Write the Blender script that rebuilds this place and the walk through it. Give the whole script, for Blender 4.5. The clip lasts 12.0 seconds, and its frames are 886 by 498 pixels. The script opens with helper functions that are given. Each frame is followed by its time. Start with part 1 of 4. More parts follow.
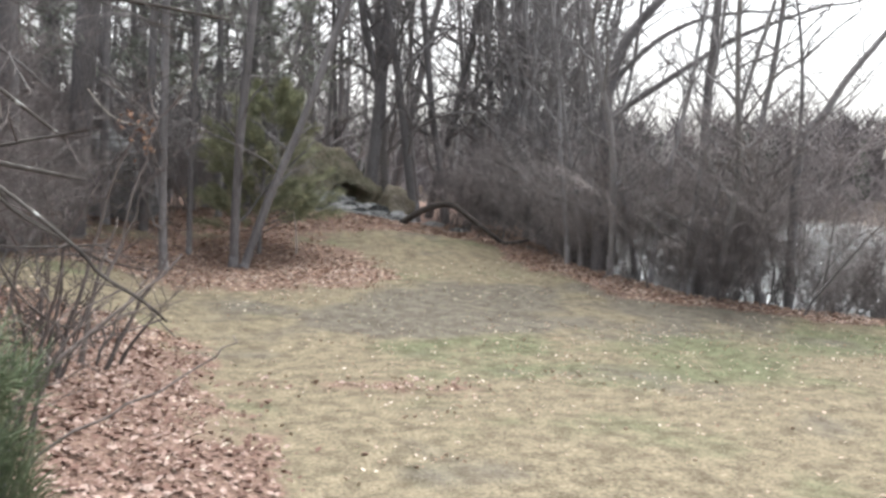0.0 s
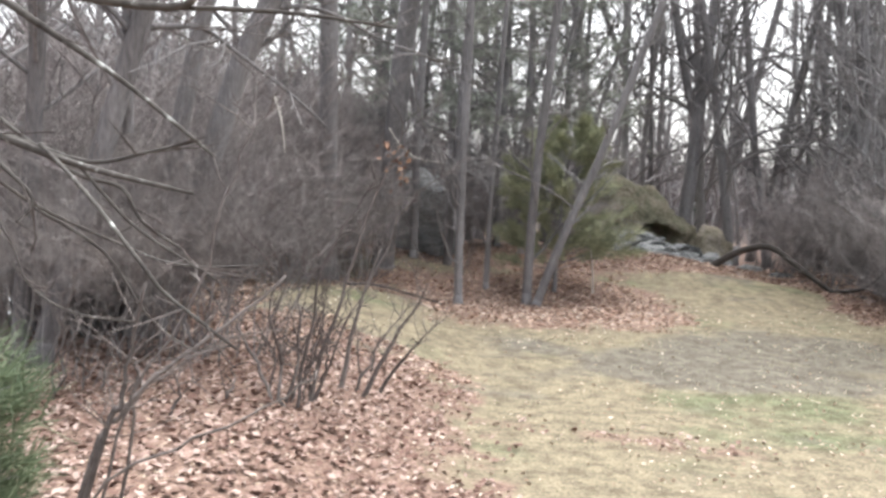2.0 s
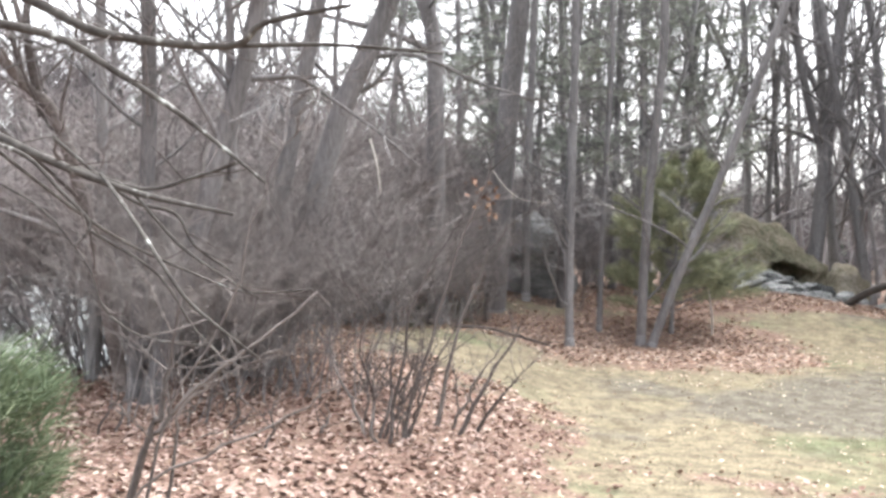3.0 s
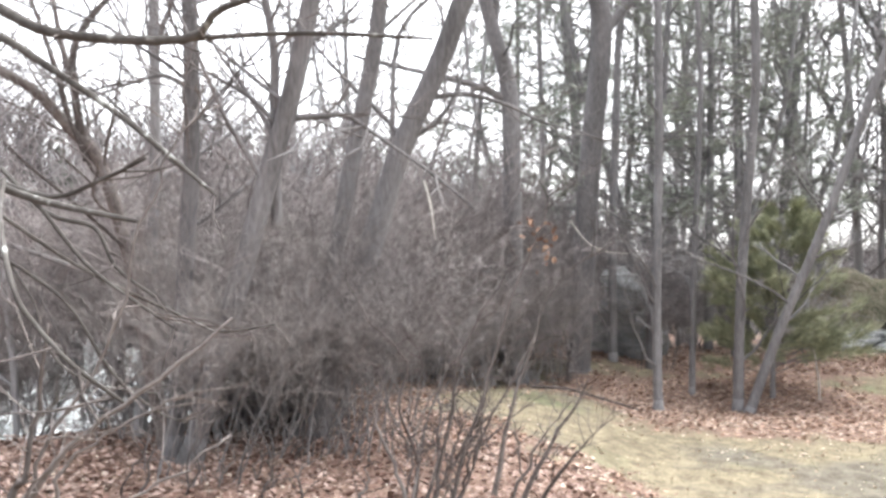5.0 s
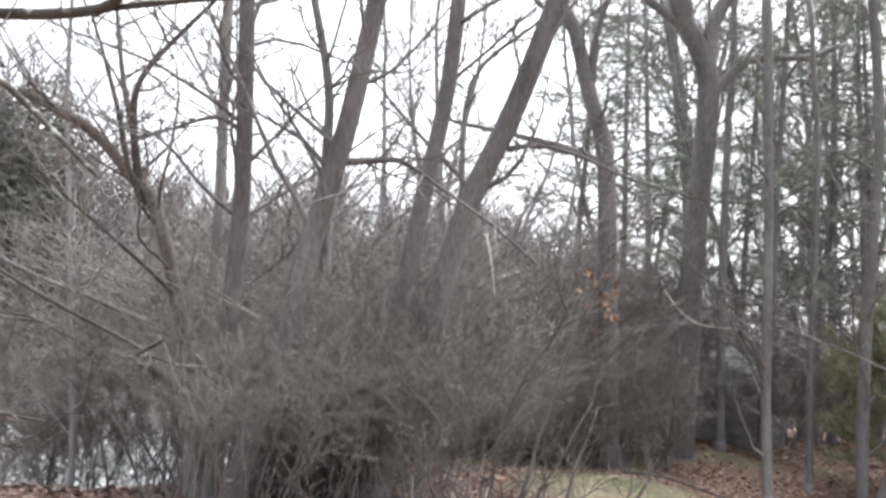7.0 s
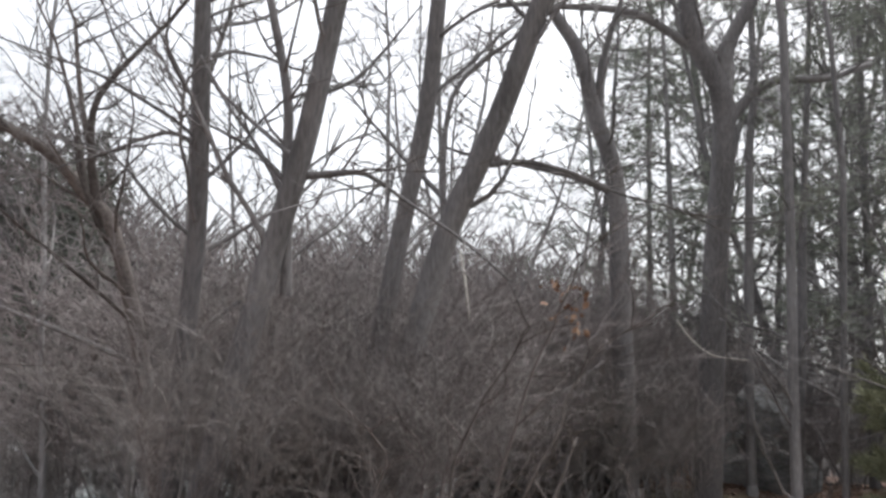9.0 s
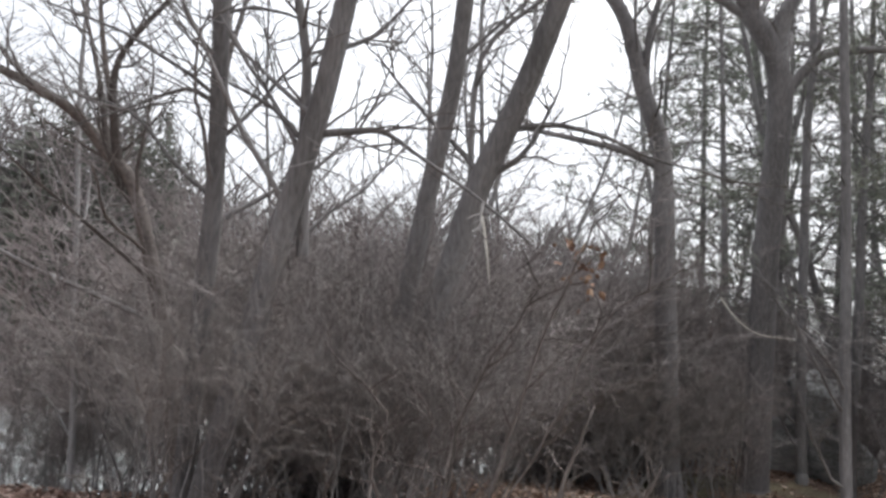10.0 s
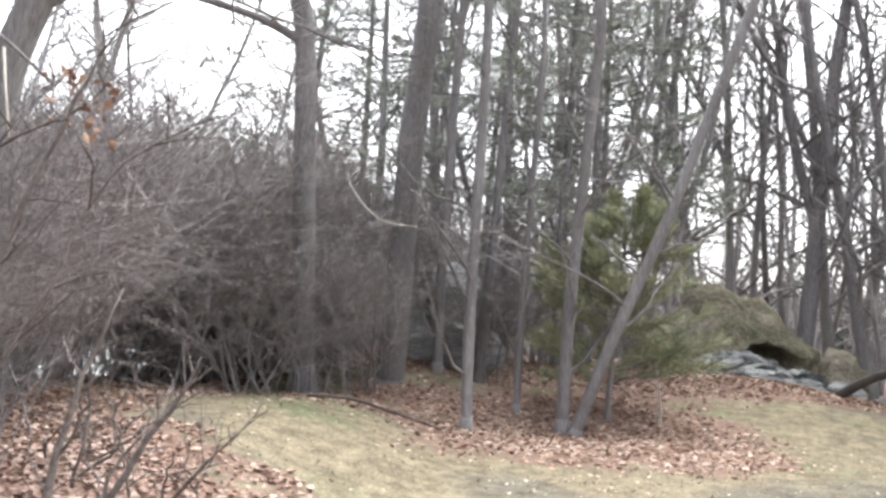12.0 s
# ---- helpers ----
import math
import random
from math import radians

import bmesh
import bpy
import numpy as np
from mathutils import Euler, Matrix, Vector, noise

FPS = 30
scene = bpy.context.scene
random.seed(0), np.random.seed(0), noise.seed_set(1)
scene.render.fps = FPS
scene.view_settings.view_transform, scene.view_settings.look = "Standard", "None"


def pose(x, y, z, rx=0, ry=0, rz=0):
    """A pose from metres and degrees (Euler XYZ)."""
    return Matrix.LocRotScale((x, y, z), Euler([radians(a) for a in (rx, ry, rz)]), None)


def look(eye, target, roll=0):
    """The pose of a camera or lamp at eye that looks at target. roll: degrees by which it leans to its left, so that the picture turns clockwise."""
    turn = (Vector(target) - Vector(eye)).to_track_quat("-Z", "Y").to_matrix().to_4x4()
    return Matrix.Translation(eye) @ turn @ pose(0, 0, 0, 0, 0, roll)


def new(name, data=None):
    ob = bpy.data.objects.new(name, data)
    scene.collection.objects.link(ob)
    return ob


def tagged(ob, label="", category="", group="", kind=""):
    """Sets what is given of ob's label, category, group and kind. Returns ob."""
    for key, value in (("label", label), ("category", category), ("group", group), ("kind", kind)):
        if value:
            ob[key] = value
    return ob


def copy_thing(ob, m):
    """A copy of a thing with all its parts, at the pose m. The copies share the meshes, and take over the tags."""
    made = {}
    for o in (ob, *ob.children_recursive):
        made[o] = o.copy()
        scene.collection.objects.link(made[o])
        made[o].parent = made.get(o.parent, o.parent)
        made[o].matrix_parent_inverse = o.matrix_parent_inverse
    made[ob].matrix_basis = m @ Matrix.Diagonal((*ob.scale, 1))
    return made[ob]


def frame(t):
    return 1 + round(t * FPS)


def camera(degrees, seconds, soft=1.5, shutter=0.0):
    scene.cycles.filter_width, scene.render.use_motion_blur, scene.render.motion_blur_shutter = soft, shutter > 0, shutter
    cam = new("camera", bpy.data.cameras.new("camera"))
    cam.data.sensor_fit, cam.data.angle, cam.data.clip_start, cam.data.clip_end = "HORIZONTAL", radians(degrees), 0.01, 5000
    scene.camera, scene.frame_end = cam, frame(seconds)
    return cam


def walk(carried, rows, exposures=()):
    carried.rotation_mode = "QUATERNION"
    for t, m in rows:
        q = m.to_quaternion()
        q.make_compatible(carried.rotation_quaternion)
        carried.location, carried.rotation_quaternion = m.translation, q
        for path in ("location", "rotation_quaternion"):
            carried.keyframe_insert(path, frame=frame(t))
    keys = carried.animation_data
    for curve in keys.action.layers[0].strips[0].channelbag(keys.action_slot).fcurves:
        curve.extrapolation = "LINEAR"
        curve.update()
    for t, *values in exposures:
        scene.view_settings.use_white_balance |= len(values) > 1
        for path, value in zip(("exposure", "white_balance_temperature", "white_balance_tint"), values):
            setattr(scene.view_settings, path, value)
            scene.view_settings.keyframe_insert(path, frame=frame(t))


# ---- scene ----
cam = camera(55.0, 12.0, soft=3.0)
PATH = [
    (0, (-0.000, 0.000, 1.718), (0.774, 1.838, 1.561), 2.01),
    (0.5, (0.293, 0.161, 1.705), (0.718, 2.108, 1.539), 3.75),
    (1, (0.383, 0.229, 1.696), (0.822, 2.173, 1.526), 2.56),
    (1.5, (0.483, 0.263, 1.713), (0.841, 2.225, 1.559), 1.55),
    (2, (0.585, 0.305, 1.676), (0.615, 2.302, 1.585), 2.51),
    (2.5, (0.716, 0.257, 1.644), (0.526, 2.247, 1.612), -0.05),
    (2.7, (0.768, 0.264, 1.625), (0.528, 2.249, 1.609), 0.89),
    (4.3, (0.936, 0.740, 1.535), (0.552, 2.699, 1.664), -0.27),
    (4.5, (0.957, 0.788, 1.533), (0.533, 2.738, 1.663), 0.29),
    (5, (1.028, 0.883, 1.514), (0.536, 2.815, 1.669), 1.29),
    (5.5, (1.102, 1.029, 1.504), (0.569, 2.947, 1.694), 2.28),
    (6, (1.137, 1.165, 1.482), (0.483, 3.042, 1.704), 2.81),
    (6.5, (1.197, 1.310, 1.463), (0.497, 3.169, 1.696), 2.14),
    (6.7, (1.234, 1.374, 1.441), (0.490, 3.208, 1.726), 3.74),
    (8.3, (1.498, 1.875, 1.353), (0.681, 3.655, 1.755), 3.42),
    (8.5, (1.518, 1.924, 1.341), (0.706, 3.701, 1.769), 4.43),
    (9, (1.545, 2.055, 1.315), (0.700, 3.814, 1.753), 3.68),
    (9.5, (1.620, 2.225, 1.271), (0.693, 3.937, 1.726), 3.22),
    (10, (1.676, 2.333, 1.238), (0.709, 4.039, 1.629), 5.35),
    (10.5, (1.764, 2.542, 1.217), (1.004, 4.343, 1.637), 4.14),
    (11, (1.868, 2.763, 1.265), (1.345, 4.656, 1.644), 4.22),
    (11.5, (1.968, 3.102, 1.256), (1.679, 5.069, 1.472), 4.09),
    (12, (2.043, 3.321, 1.247), (1.751, 5.288, 1.464), 3.77),
]
EXPOSURES = [(0, 0.28), (1.5, 0.47), (2.0, 0.69), (2.7, 0.93), (4.3, 1.04), (6.0, 1.01), (6.7, 0.72), (8.3, -0.13), (9.5, -0.21), (10.4, 0.03), (11.0, 0.47), (11.5, 0.86), (12, 0.92)]
walk(cam, [(t, look(eye, target, roll)) for t, eye, target, roll in PATH], EXPOSURES)

# ---- sky and sun: a bright, even overcast ----
world = bpy.data.worlds.new("overcast_sky")
scene.world = world
world.use_nodes = True
wn = world.node_tree.nodes
sky = wn.new("ShaderNodeTexSky")
sky.sky_type, sky.sun_disc = "NISHITA", False
sky.sun_elevation, sky.sun_rotation = radians(70), radians(27)
sky.air_density, sky.dust_density = 1.0, 6.0
pale = wn.new("ShaderNodeHueSaturation")
pale.inputs["Saturation"].default_value = 0.22
pale.inputs["Value"].default_value = 2.6
world.node_tree.links.new(sky.outputs["Color"], pale.inputs["Color"])
world.node_tree.links.new(pale.outputs["Color"], wn["Background"].inputs["Color"])
wn["Background"].inputs["Strength"].default_value = 0.15
sun = new("sun", bpy.data.lights.new("sun", "SUN"))
sun.data.energy, sun.data.angle, sun.data.color = 0.6, radians(60), (1.0, 0.98, 0.95)
sun.matrix_world = look((6.6, 13, 40), (0, 0, 0))

# ---- materials ----
def material(name, colours, scale=8.0, fine=60.0, rough=0.9, bump=0.3, stretch=(1, 1, 1), vary=0.25, spec=0.2, island=False, dist=0.01):
    """Two scales of noise run through a ramp of colours, fine relief, and a shift of tone from object to object."""
    m = bpy.data.materials.new(name)
    m.use_nodes = True
    n, l = m.node_tree.nodes, m.node_tree.links
    bsdf = n["Principled BSDF"]
    bsdf.inputs["Roughness"].default_value = rough
    bsdf.inputs["Specular IOR Level"].default_value = spec
    co = n.new("ShaderNodeNewGeometry")
    mp = n.new("ShaderNodeMapping")
    mp.inputs["Scale"].default_value = stretch
    l.new(co.outputs["Position"], mp.inputs["Vector"])
    big, small = n.new("ShaderNodeTexNoise"), n.new("ShaderNodeTexNoise")
    big.inputs["Scale"].default_value, small.inputs["Scale"].default_value = scale, fine
    big.inputs["Detail"].default_value, small.inputs["Detail"].default_value = 3, 2
    for k in (big, small):
        l.new(mp.outputs["Vector"], k.inputs["Vector"])
    mix = n.new("ShaderNodeMath")
    mix.operation = "MULTIPLY_ADD"
    mix.inputs[1].default_value = 0.45
    l.new(small.outputs["Fac"], mix.inputs[0])
    half = n.new("ShaderNodeMath")
    half.operation = "MULTIPLY"
    half.inputs[1].default_value = 0.55
    l.new(big.outputs["Fac"], half.inputs[0])
    l.new(half.outputs[0], mix.inputs[2])
    fac = mix.outputs[0]
    if vary:
        rnd = n.new("ShaderNodeNewGeometry") if island else n.new("ShaderNodeObjectInfo")
        add = n.new("ShaderNodeMath")
        add.operation = "MULTIPLY_ADD"
        add.inputs[1].default_value = vary
        l.new(rnd.outputs["Random Per Island" if island else "Random"], add.inputs[0])
        off = n.new("ShaderNodeMath")
        off.operation = "SUBTRACT"
        off.inputs[1].default_value = vary / 2
        l.new(fac, off.inputs[0])
        l.new(off.outputs[0], add.inputs[2])
        fac = add.outputs[0]
    ramp = n.new("ShaderNodeValToRGB")
    els = ramp.color_ramp.elements
    while len(els) < len(colours):
        els.new(0.5)
    for i, c in enumerate(colours):
        els[i].position = 0.3 + 0.4 * i / max(1, len(colours) - 1)
        els[i].color = (*c, 1)
    l.new(fac, ramp.inputs["Fac"])
    l.new(ramp.outputs["Color"], bsdf.inputs["Base Color"])
    if bump:
        b = n.new("ShaderNodeBump")
        b.inputs["Strength"].default_value, b.inputs["Distance"].default_value = bump, dist
        l.new(small.outputs["Fac"], b.inputs["Height"])
        l.new(b.outputs["Normal"], bsdf.inputs["Normal"])
    return m


BARK = material("grey_bark", [(0.147, 0.142, 0.144), (0.245, 0.238, 0.242), (0.352, 0.346, 0.352)], 3, 40, 0.95, 0.7, (1, 1, 0.22), 0.2, dist=0.02)
BARK_DARK = material("dark_bark", [(0.106, 0.102, 0.104), (0.184, 0.177, 0.181), (0.279, 0.272, 0.279)], 3, 40, 0.95, 0.7, (1, 1, 0.22), 0.2, dist=0.02)
TWIG = material("twig_bark", [(0.121, 0.113, 0.112), (0.190, 0.180, 0.181), (0.268, 0.259, 0.259)], 1.3, 20, 0.9, 0, vary=0.3)
TWIG_DARK = material("dark_twigs", [(0.100, 0.089, 0.088), (0.164, 0.150, 0.147), (0.240, 0.223, 0.216)], 1.3, 20, 0.9, 0, vary=0.3)
BRUSH = material("brush_twigs", [(0.159, 0.141, 0.141), (0.245, 0.223, 0.223), (0.348, 0.322, 0.320)], 0.9, 12, 0.9, 0, vary=0.16)
LICHEN = material("lichened_bark", [(0.03, 0.027, 0.025), (0.055, 0.05, 0.047), (0.075, 0.07, 0.065), (0.1, 0.094, 0.088), (0.5, 0.52, 0.5)], 9, 30, 0.9, 0.4, vary=0)
DARK_STEM = material("dark_stems", [(0.07, 0.061, 0.057), (0.123, 0.107, 0.102), (0.203, 0.181, 0.171)], 5, 40, 0.9, 0.4, vary=0.25)
WET_BARK = material("wet_black_bark", [(0.03, 0.027, 0.025), (0.055, 0.05, 0.046), (0.09, 0.082, 0.077)], 5, 40, 0.85, 0.5, vary=0.1)
PALE_WOOD = material("barkless_wood", [(0.42, 0.4, 0.365), (0.66, 0.63, 0.58)], 6, 30, 0.8, 0.3, vary=0)
NEEDLE = material("pine_needles", [(0.159, 0.172, 0.118), (0.267, 0.283, 0.180), (0.396, 0.408, 0.287)], 2.5, 30, 0.7, 0, vary=0.35, island=True)
NEEDLE_DARK = material("dark_needles", [(0.158, 0.177, 0.152), (0.265, 0.286, 0.246), (0.380, 0.398, 0.348)], 2.5, 30, 0.8, 0, vary=0.35, island=True)
LEAF_TAN = material("tan_leaves", [(0.22, 0.135, 0.1), (0.33, 0.222, 0.168), (0.44, 0.325, 0.26), (0.58, 0.48, 0.41)], 1.6, 90, 0.75, 0, vary=0.5, island=True)
LEAF = material("dead_leaves", [(0.141, 0.084, 0.067), (0.211, 0.138, 0.113), (0.290, 0.206, 0.175), (0.396, 0.310, 0.273)], 1.6, 90, 0.75, 0, vary=0.5, island=True)
STRAY = material("bleached_leaves", [(0.21, 0.15, 0.11), (0.31, 0.235, 0.18), (0.42, 0.34, 0.27), (0.58, 0.52, 0.44)], 1.2, 90, 0.75, 0, vary=0.6, island=True)
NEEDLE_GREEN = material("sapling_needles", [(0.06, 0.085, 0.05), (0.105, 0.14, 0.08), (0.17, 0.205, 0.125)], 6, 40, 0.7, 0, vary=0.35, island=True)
ORANGE = material("orange_leaves", [(0.15, 0.085, 0.062), (0.25, 0.155, 0.105), (0.34, 0.24, 0.175)], 6, 60, 0.75, 0, vary=0.4, island=True)
GRASS = material("dormant_grass", [(0.12, 0.118, 0.076), (0.17, 0.16, 0.11), (0.22, 0.2, 0.145), (0.28, 0.25, 0.19)], 0.5, 14, 0.9, 0, vary=0.5, island=True)
ROCK = material("ledge_rock", [(0.07, 0.074, 0.076), (0.17, 0.178, 0.182), (0.25, 0.26, 0.262), (0.4, 0.41, 0.41)], 4.5, 16, 0.95, 1.0, (1, 1, 3.5), 0.3, dist=0.06)
ROCK_PALE = material("weathered_rock", [(0.13, 0.137, 0.142), (0.25, 0.262, 0.27), (0.36, 0.37, 0.375), (0.5, 0.51, 0.51)], 3.5, 16, 0.95, 0.9, (1, 1, 3.5), 0.2, dist=0.05)
MOSS_ROCK = material("mossy_rock", [(0.09, 0.087, 0.066), (0.165, 0.162, 0.112), (0.25, 0.222, 0.17), (0.36, 0.33, 0.28)], 2.6, 16, 0.95, 0.8, (1, 1, 1), 0.2, dist=0.05)
FAR_GREEN = material("far_needles", [(0.06, 0.066, 0.056), (0.1, 0.106, 0.092), (0.15, 0.156, 0.138)], 0.3, 3, 0.9, 0, vary=0.35, island=True)
FAR = material("far_woods", [(0.099, 0.088, 0.089), (0.145, 0.130, 0.133), (0.198, 0.180, 0.184)], 0.2, 2, 0.95, 0, vary=0.3, island=True)


def ground_material():
    """Grass, leaf mould and mud, blended by the plan of the litter and by noise."""
    m = bpy.data.materials.new("lawn_and_leaf_mould")
    m.use_nodes = True
    n, l = m.node_tree.nodes, m.node_tree.links
    bsdf = n["Principled BSDF"]
    bsdf.inputs["Roughness"].default_value = 0.95
    bsdf.inputs["Specular IOR Level"].default_value = 0.1
    co = n.new("ShaderNodeNewGeometry")

    def noise_of(scale, detail=4):
        k = n.new("ShaderNodeTexNoise")
        k.inputs["Scale"].default_value, k.inputs["Detail"].default_value = scale, detail
        l.new(co.outputs["Position"], k.inputs["Vector"])
        return k.outputs["Fac"]

    def ramp(fac, stops):
        r = n.new("ShaderNodeValToRGB")
        while len(r.color_ramp.elements) < len(stops):
            r.color_ramp.elements.new(0.5)
        for e, (at, c) in zip(r.color_ramp.elements, stops):
            e.position, e.color = at, (*c, 1)
        l.new(fac, r.inputs["Fac"])
        return r.outputs["Color"]

    def mixed(fac, a, b):
        k = n.new("ShaderNodeMix")
        k.data_type = "RGBA"
        l.new(fac, k.inputs["Factor"])
        l.new(a, k.inputs[6])
        l.new(b, k.inputs[7])
        return k.outputs[2]

    straw = ramp(noise_of(38, 6), [(0.28, (0.108, 0.092, 0.066)), (0.5, (0.185, 0.16, 0.112)), (0.7, (0.265, 0.232, 0.168))])
    green = ramp(noise_of(46, 6), [(0.28, (0.074, 0.081, 0.048)), (0.55, (0.134, 0.145, 0.087)), (0.72, (0.215, 0.208, 0.145))])
    turf = n.new("ShaderNodeAttribute")
    turf.attribute_name = "turf"
    bands = n.new("ShaderNodeSeparateColor")
    l.new(turf.outputs["Color"], bands.inputs["Color"])

    def lifted(band, fac, by, low):
        k, d = n.new("ShaderNodeMath"), n.new("ShaderNodeMath")
        k.operation, d.operation = "MULTIPLY_ADD", "ADD"
        k.inputs[1].default_value = by
        d.inputs[1].default_value = low
        l.new(band, k.inputs[0])
        l.new(fac, d.inputs[0])
        l.new(d.outputs[0], k.inputs[2])
        return k.outputs[0]

    patch = ramp(lifted(bands.outputs["Green"], noise_of(0.9, 9), 0.2, -0.06), [(0.5, (0, 0, 0)), (0.68, (1, 1, 1))])
    # a darker, greyer band across the lawn, its edges broken by noise
    dull = ramp(noise_of(42, 6), [(0.28, (0.075, 0.068, 0.058)), (0.5, (0.125, 0.115, 0.095)), (0.7, (0.19, 0.176, 0.146))])
    dull_mask = ramp(lifted(bands.outputs["Red"], noise_of(0.7, 9), 0.24, -0.1), [(0.48, (0, 0, 0)), (0.6, (0.9, 0.9, 0.9))])
    lawn = mixed(dull_mask, mixed(patch, straw, green), dull)
    clod = ramp(noise_of(6, 8), [(0.35, (0.62, 0.62, 0.62)), (0.65, (1.15, 1.15, 1.15))])
    tread = n.new("ShaderNodeMix")
    tread.data_type, tread.blend_type = "RGBA", "MULTIPLY"
    tread.inputs["Factor"].default_value = 1
    l.new(lawn, tread.inputs[6])
    l.new(clod, tread.inputs[7])
    lawn = tread.outputs[2]
    mould = ramp(noise_of(34, 7), [(0.3, (0.072, 0.047, 0.038)), (0.46, (0.139, 0.094, 0.076)), (0.58, (0.212, 0.148, 0.120)), (0.7, (0.320, 0.243, 0.206))])
    mud = ramp(noise_of(4), [(0.3, (0.05, 0.042, 0.035)), (0.7, (0.12, 0.1, 0.085))])
    at = n.new("ShaderNodeAttribute")
    at.attribute_name = "litter"
    sep = n.new("ShaderNodeSeparateColor")
    l.new(at.outputs["Color"], sep.inputs["Color"])
    rag = n.new("ShaderNodeMath")
    rag.operation = "ADD"
    l.new(sep.outputs["Red"], rag.inputs[0])
    shift = n.new("ShaderNodeMapRange")
    shift.inputs["To Min"].default_value, shift.inputs["To Max"].default_value = -0.8, 0.8
    l.new(noise_of(3.2, 8), shift.inputs["Value"])
    l.new(shift.outputs[0], rag.inputs[1])
    edge = ramp(rag.outputs[0], [(0.34, (0, 0, 0)), (0.72, (1, 1, 1))])
    col = mixed(edge, lawn, mould)
    col = mixed(sep.outputs["Green"], col, mud)
    l.new(col, bsdf.inputs["Base Color"])
    b = n.new("ShaderNodeBump")
    b.inputs["Strength"].default_value, b.inputs["Distance"].default_value = 0.3, 0.012
    l.new(noise_of(60, 4), b.inputs["Height"])
    l.new(b.outputs["Normal"], bsdf.inputs["Normal"])
    return m


def water_material():
    m = bpy.data.materials.new("pond_ice")
    m.use_nodes = True
    n, l = m.node_tree.nodes, m.node_tree.links
    bsdf = n["Principled BSDF"]
    bsdf.inputs["Base Color"].default_value = (0.42, 0.45, 0.46, 1)
    bsdf.inputs["Roughness"].default_value = 0.14
    bsdf.inputs["IOR"].default_value = 1.33
    k = n.new("ShaderNodeTexNoise")
    k.inputs["Scale"].default_value = 1.5
    b = n.new("ShaderNodeBump")
    b.inputs["Strength"].default_value, b.inputs["Distance"].default_value = 0.15, 0.03
    l.new(k.outputs["Fac"], b.inputs["Height"])
    l.new(b.outputs["Normal"], bsdf.inputs["Normal"])
    return m


GROUND = ground_material()
WATER = water_material()

# ---- mesh helpers ----
class Geo:
    """Collects tubes, blades and leaves of one mesh."""

    def __init__(self):
        self.v, self.f, self.n = [], [], 0

    def tube(self, pts, r0, r1, sides=5, power=1.0):
        k = len(pts)
        last = None
        for i, p in enumerate(pts):
            d = (pts[min(i + 1, k - 1)] - pts[max(i - 1, 0)]).normalized()
            if last is None:
                a = d.orthogonal().normalized()
            else:
                a = (last - d * last.dot(d)).normalized()
            last = a
            b = d.cross(a)
            r = r1 + (r0 - r1) * (1 - i / (k - 1)) ** power
            for s in range(sides):
                w = 2 * math.pi * s / sides
                self.v.append(p + (a * math.cos(w) + b * math.sin(w)) * r)
        for i in range(k - 1):
            o = self.n + i * sides
            for s in range(sides):
                t = (s + 1) % sides
                self.f.append((o + s, o + t, o + sides + t, o + sides + s))
        if sides > 3:
            self.f.append(tuple(self.n + (k - 1) * sides + s for s in range(sides)))
        self.n += k * sides

    def fan(self, *pts):
        self.v.extend(pts)
        self.f.append(tuple(range(self.n, self.n + len(pts))))
        self.n += len(pts)

    def leaf(self, p, size, rng, flat=0.5):
        """A curled leaf: two halves bent along the midrib."""
        w = rng.uniform(0, 6.283)
        d = Vector((math.cos(w), math.sin(w), rng.uniform(-flat, flat))).normalized()
        s = d.cross(Vector((rng.uniform(-flat, flat), rng.uniform(-flat, flat), 1))).normalized()
        u = s.cross(d) * size * rng.uniform(-0.12, 0.22)
        q = size * rng.uniform(0.26, 0.42)
        a, b = p - d * size * 0.5, p + d * size * 0.5
        m = p - u
        o = self.n
        self.v += [a, m, b, p + s * q + u, p - s * q + u, p + s * q * 0.6 + d * size * 0.3 + u, p - s * q * 0.6 + d * size * 0.3 + u]
        self.f += [(o, o + 1, o + 3), (o + 1, o + 2, o + 5, o + 3), (o, o + 4, o + 1), (o + 1, o + 4, o + 6, o + 2)]
        self.n += 7

    def mesh(self, name, mat, smooth=True):
        me = bpy.data.meshes.new(name)
        me.from_pydata([tuple(p) for p in self.v], [], self.f)
        me.materials.append(mat)
        if smooth:
            me.polygons.foreach_set("use_smooth", [True] * len(me.polygons))
        return me


def part(name, geo, mat, parent, label="", smooth=True):
    ob = new(name, geo.mesh(name, mat, smooth) if isinstance(geo, Geo) else geo)
    ob.parent = parent
    if label:
        tagged(ob, label)
    return ob


def thing(name, at, label, category, group=""):
    ob = new(name)
    ob.empty_display_size = 0.2
    ob.location = at
    return tagged(ob, label, category, group)


def unit(rng, up=0.0):
    w = rng.uniform(0, 6.283)
    return Vector((math.cos(w), math.sin(w), up)).normalized()


def wander(p, d, length, steps, wob, rng, lift=0.0):
    """A crooked line from p along d, that bends up by lift."""
    pts, d = [p.copy()], d.normalized()
    for _ in range(steps):
        d = (d + Vector((rng.gauss(0, wob), rng.gauss(0, wob), rng.gauss(0, wob) + lift))).normalized()
        p = p + d * (length / steps)
        pts.append(p)
    return pts


def along(pts, u):
    k = min(max(u, 0), 0.9999) * (len(pts) - 1)
    i = int(k)
    return pts[i].lerp(pts[i + 1], k - i), (pts[i + 1] - pts[i]).normalized()


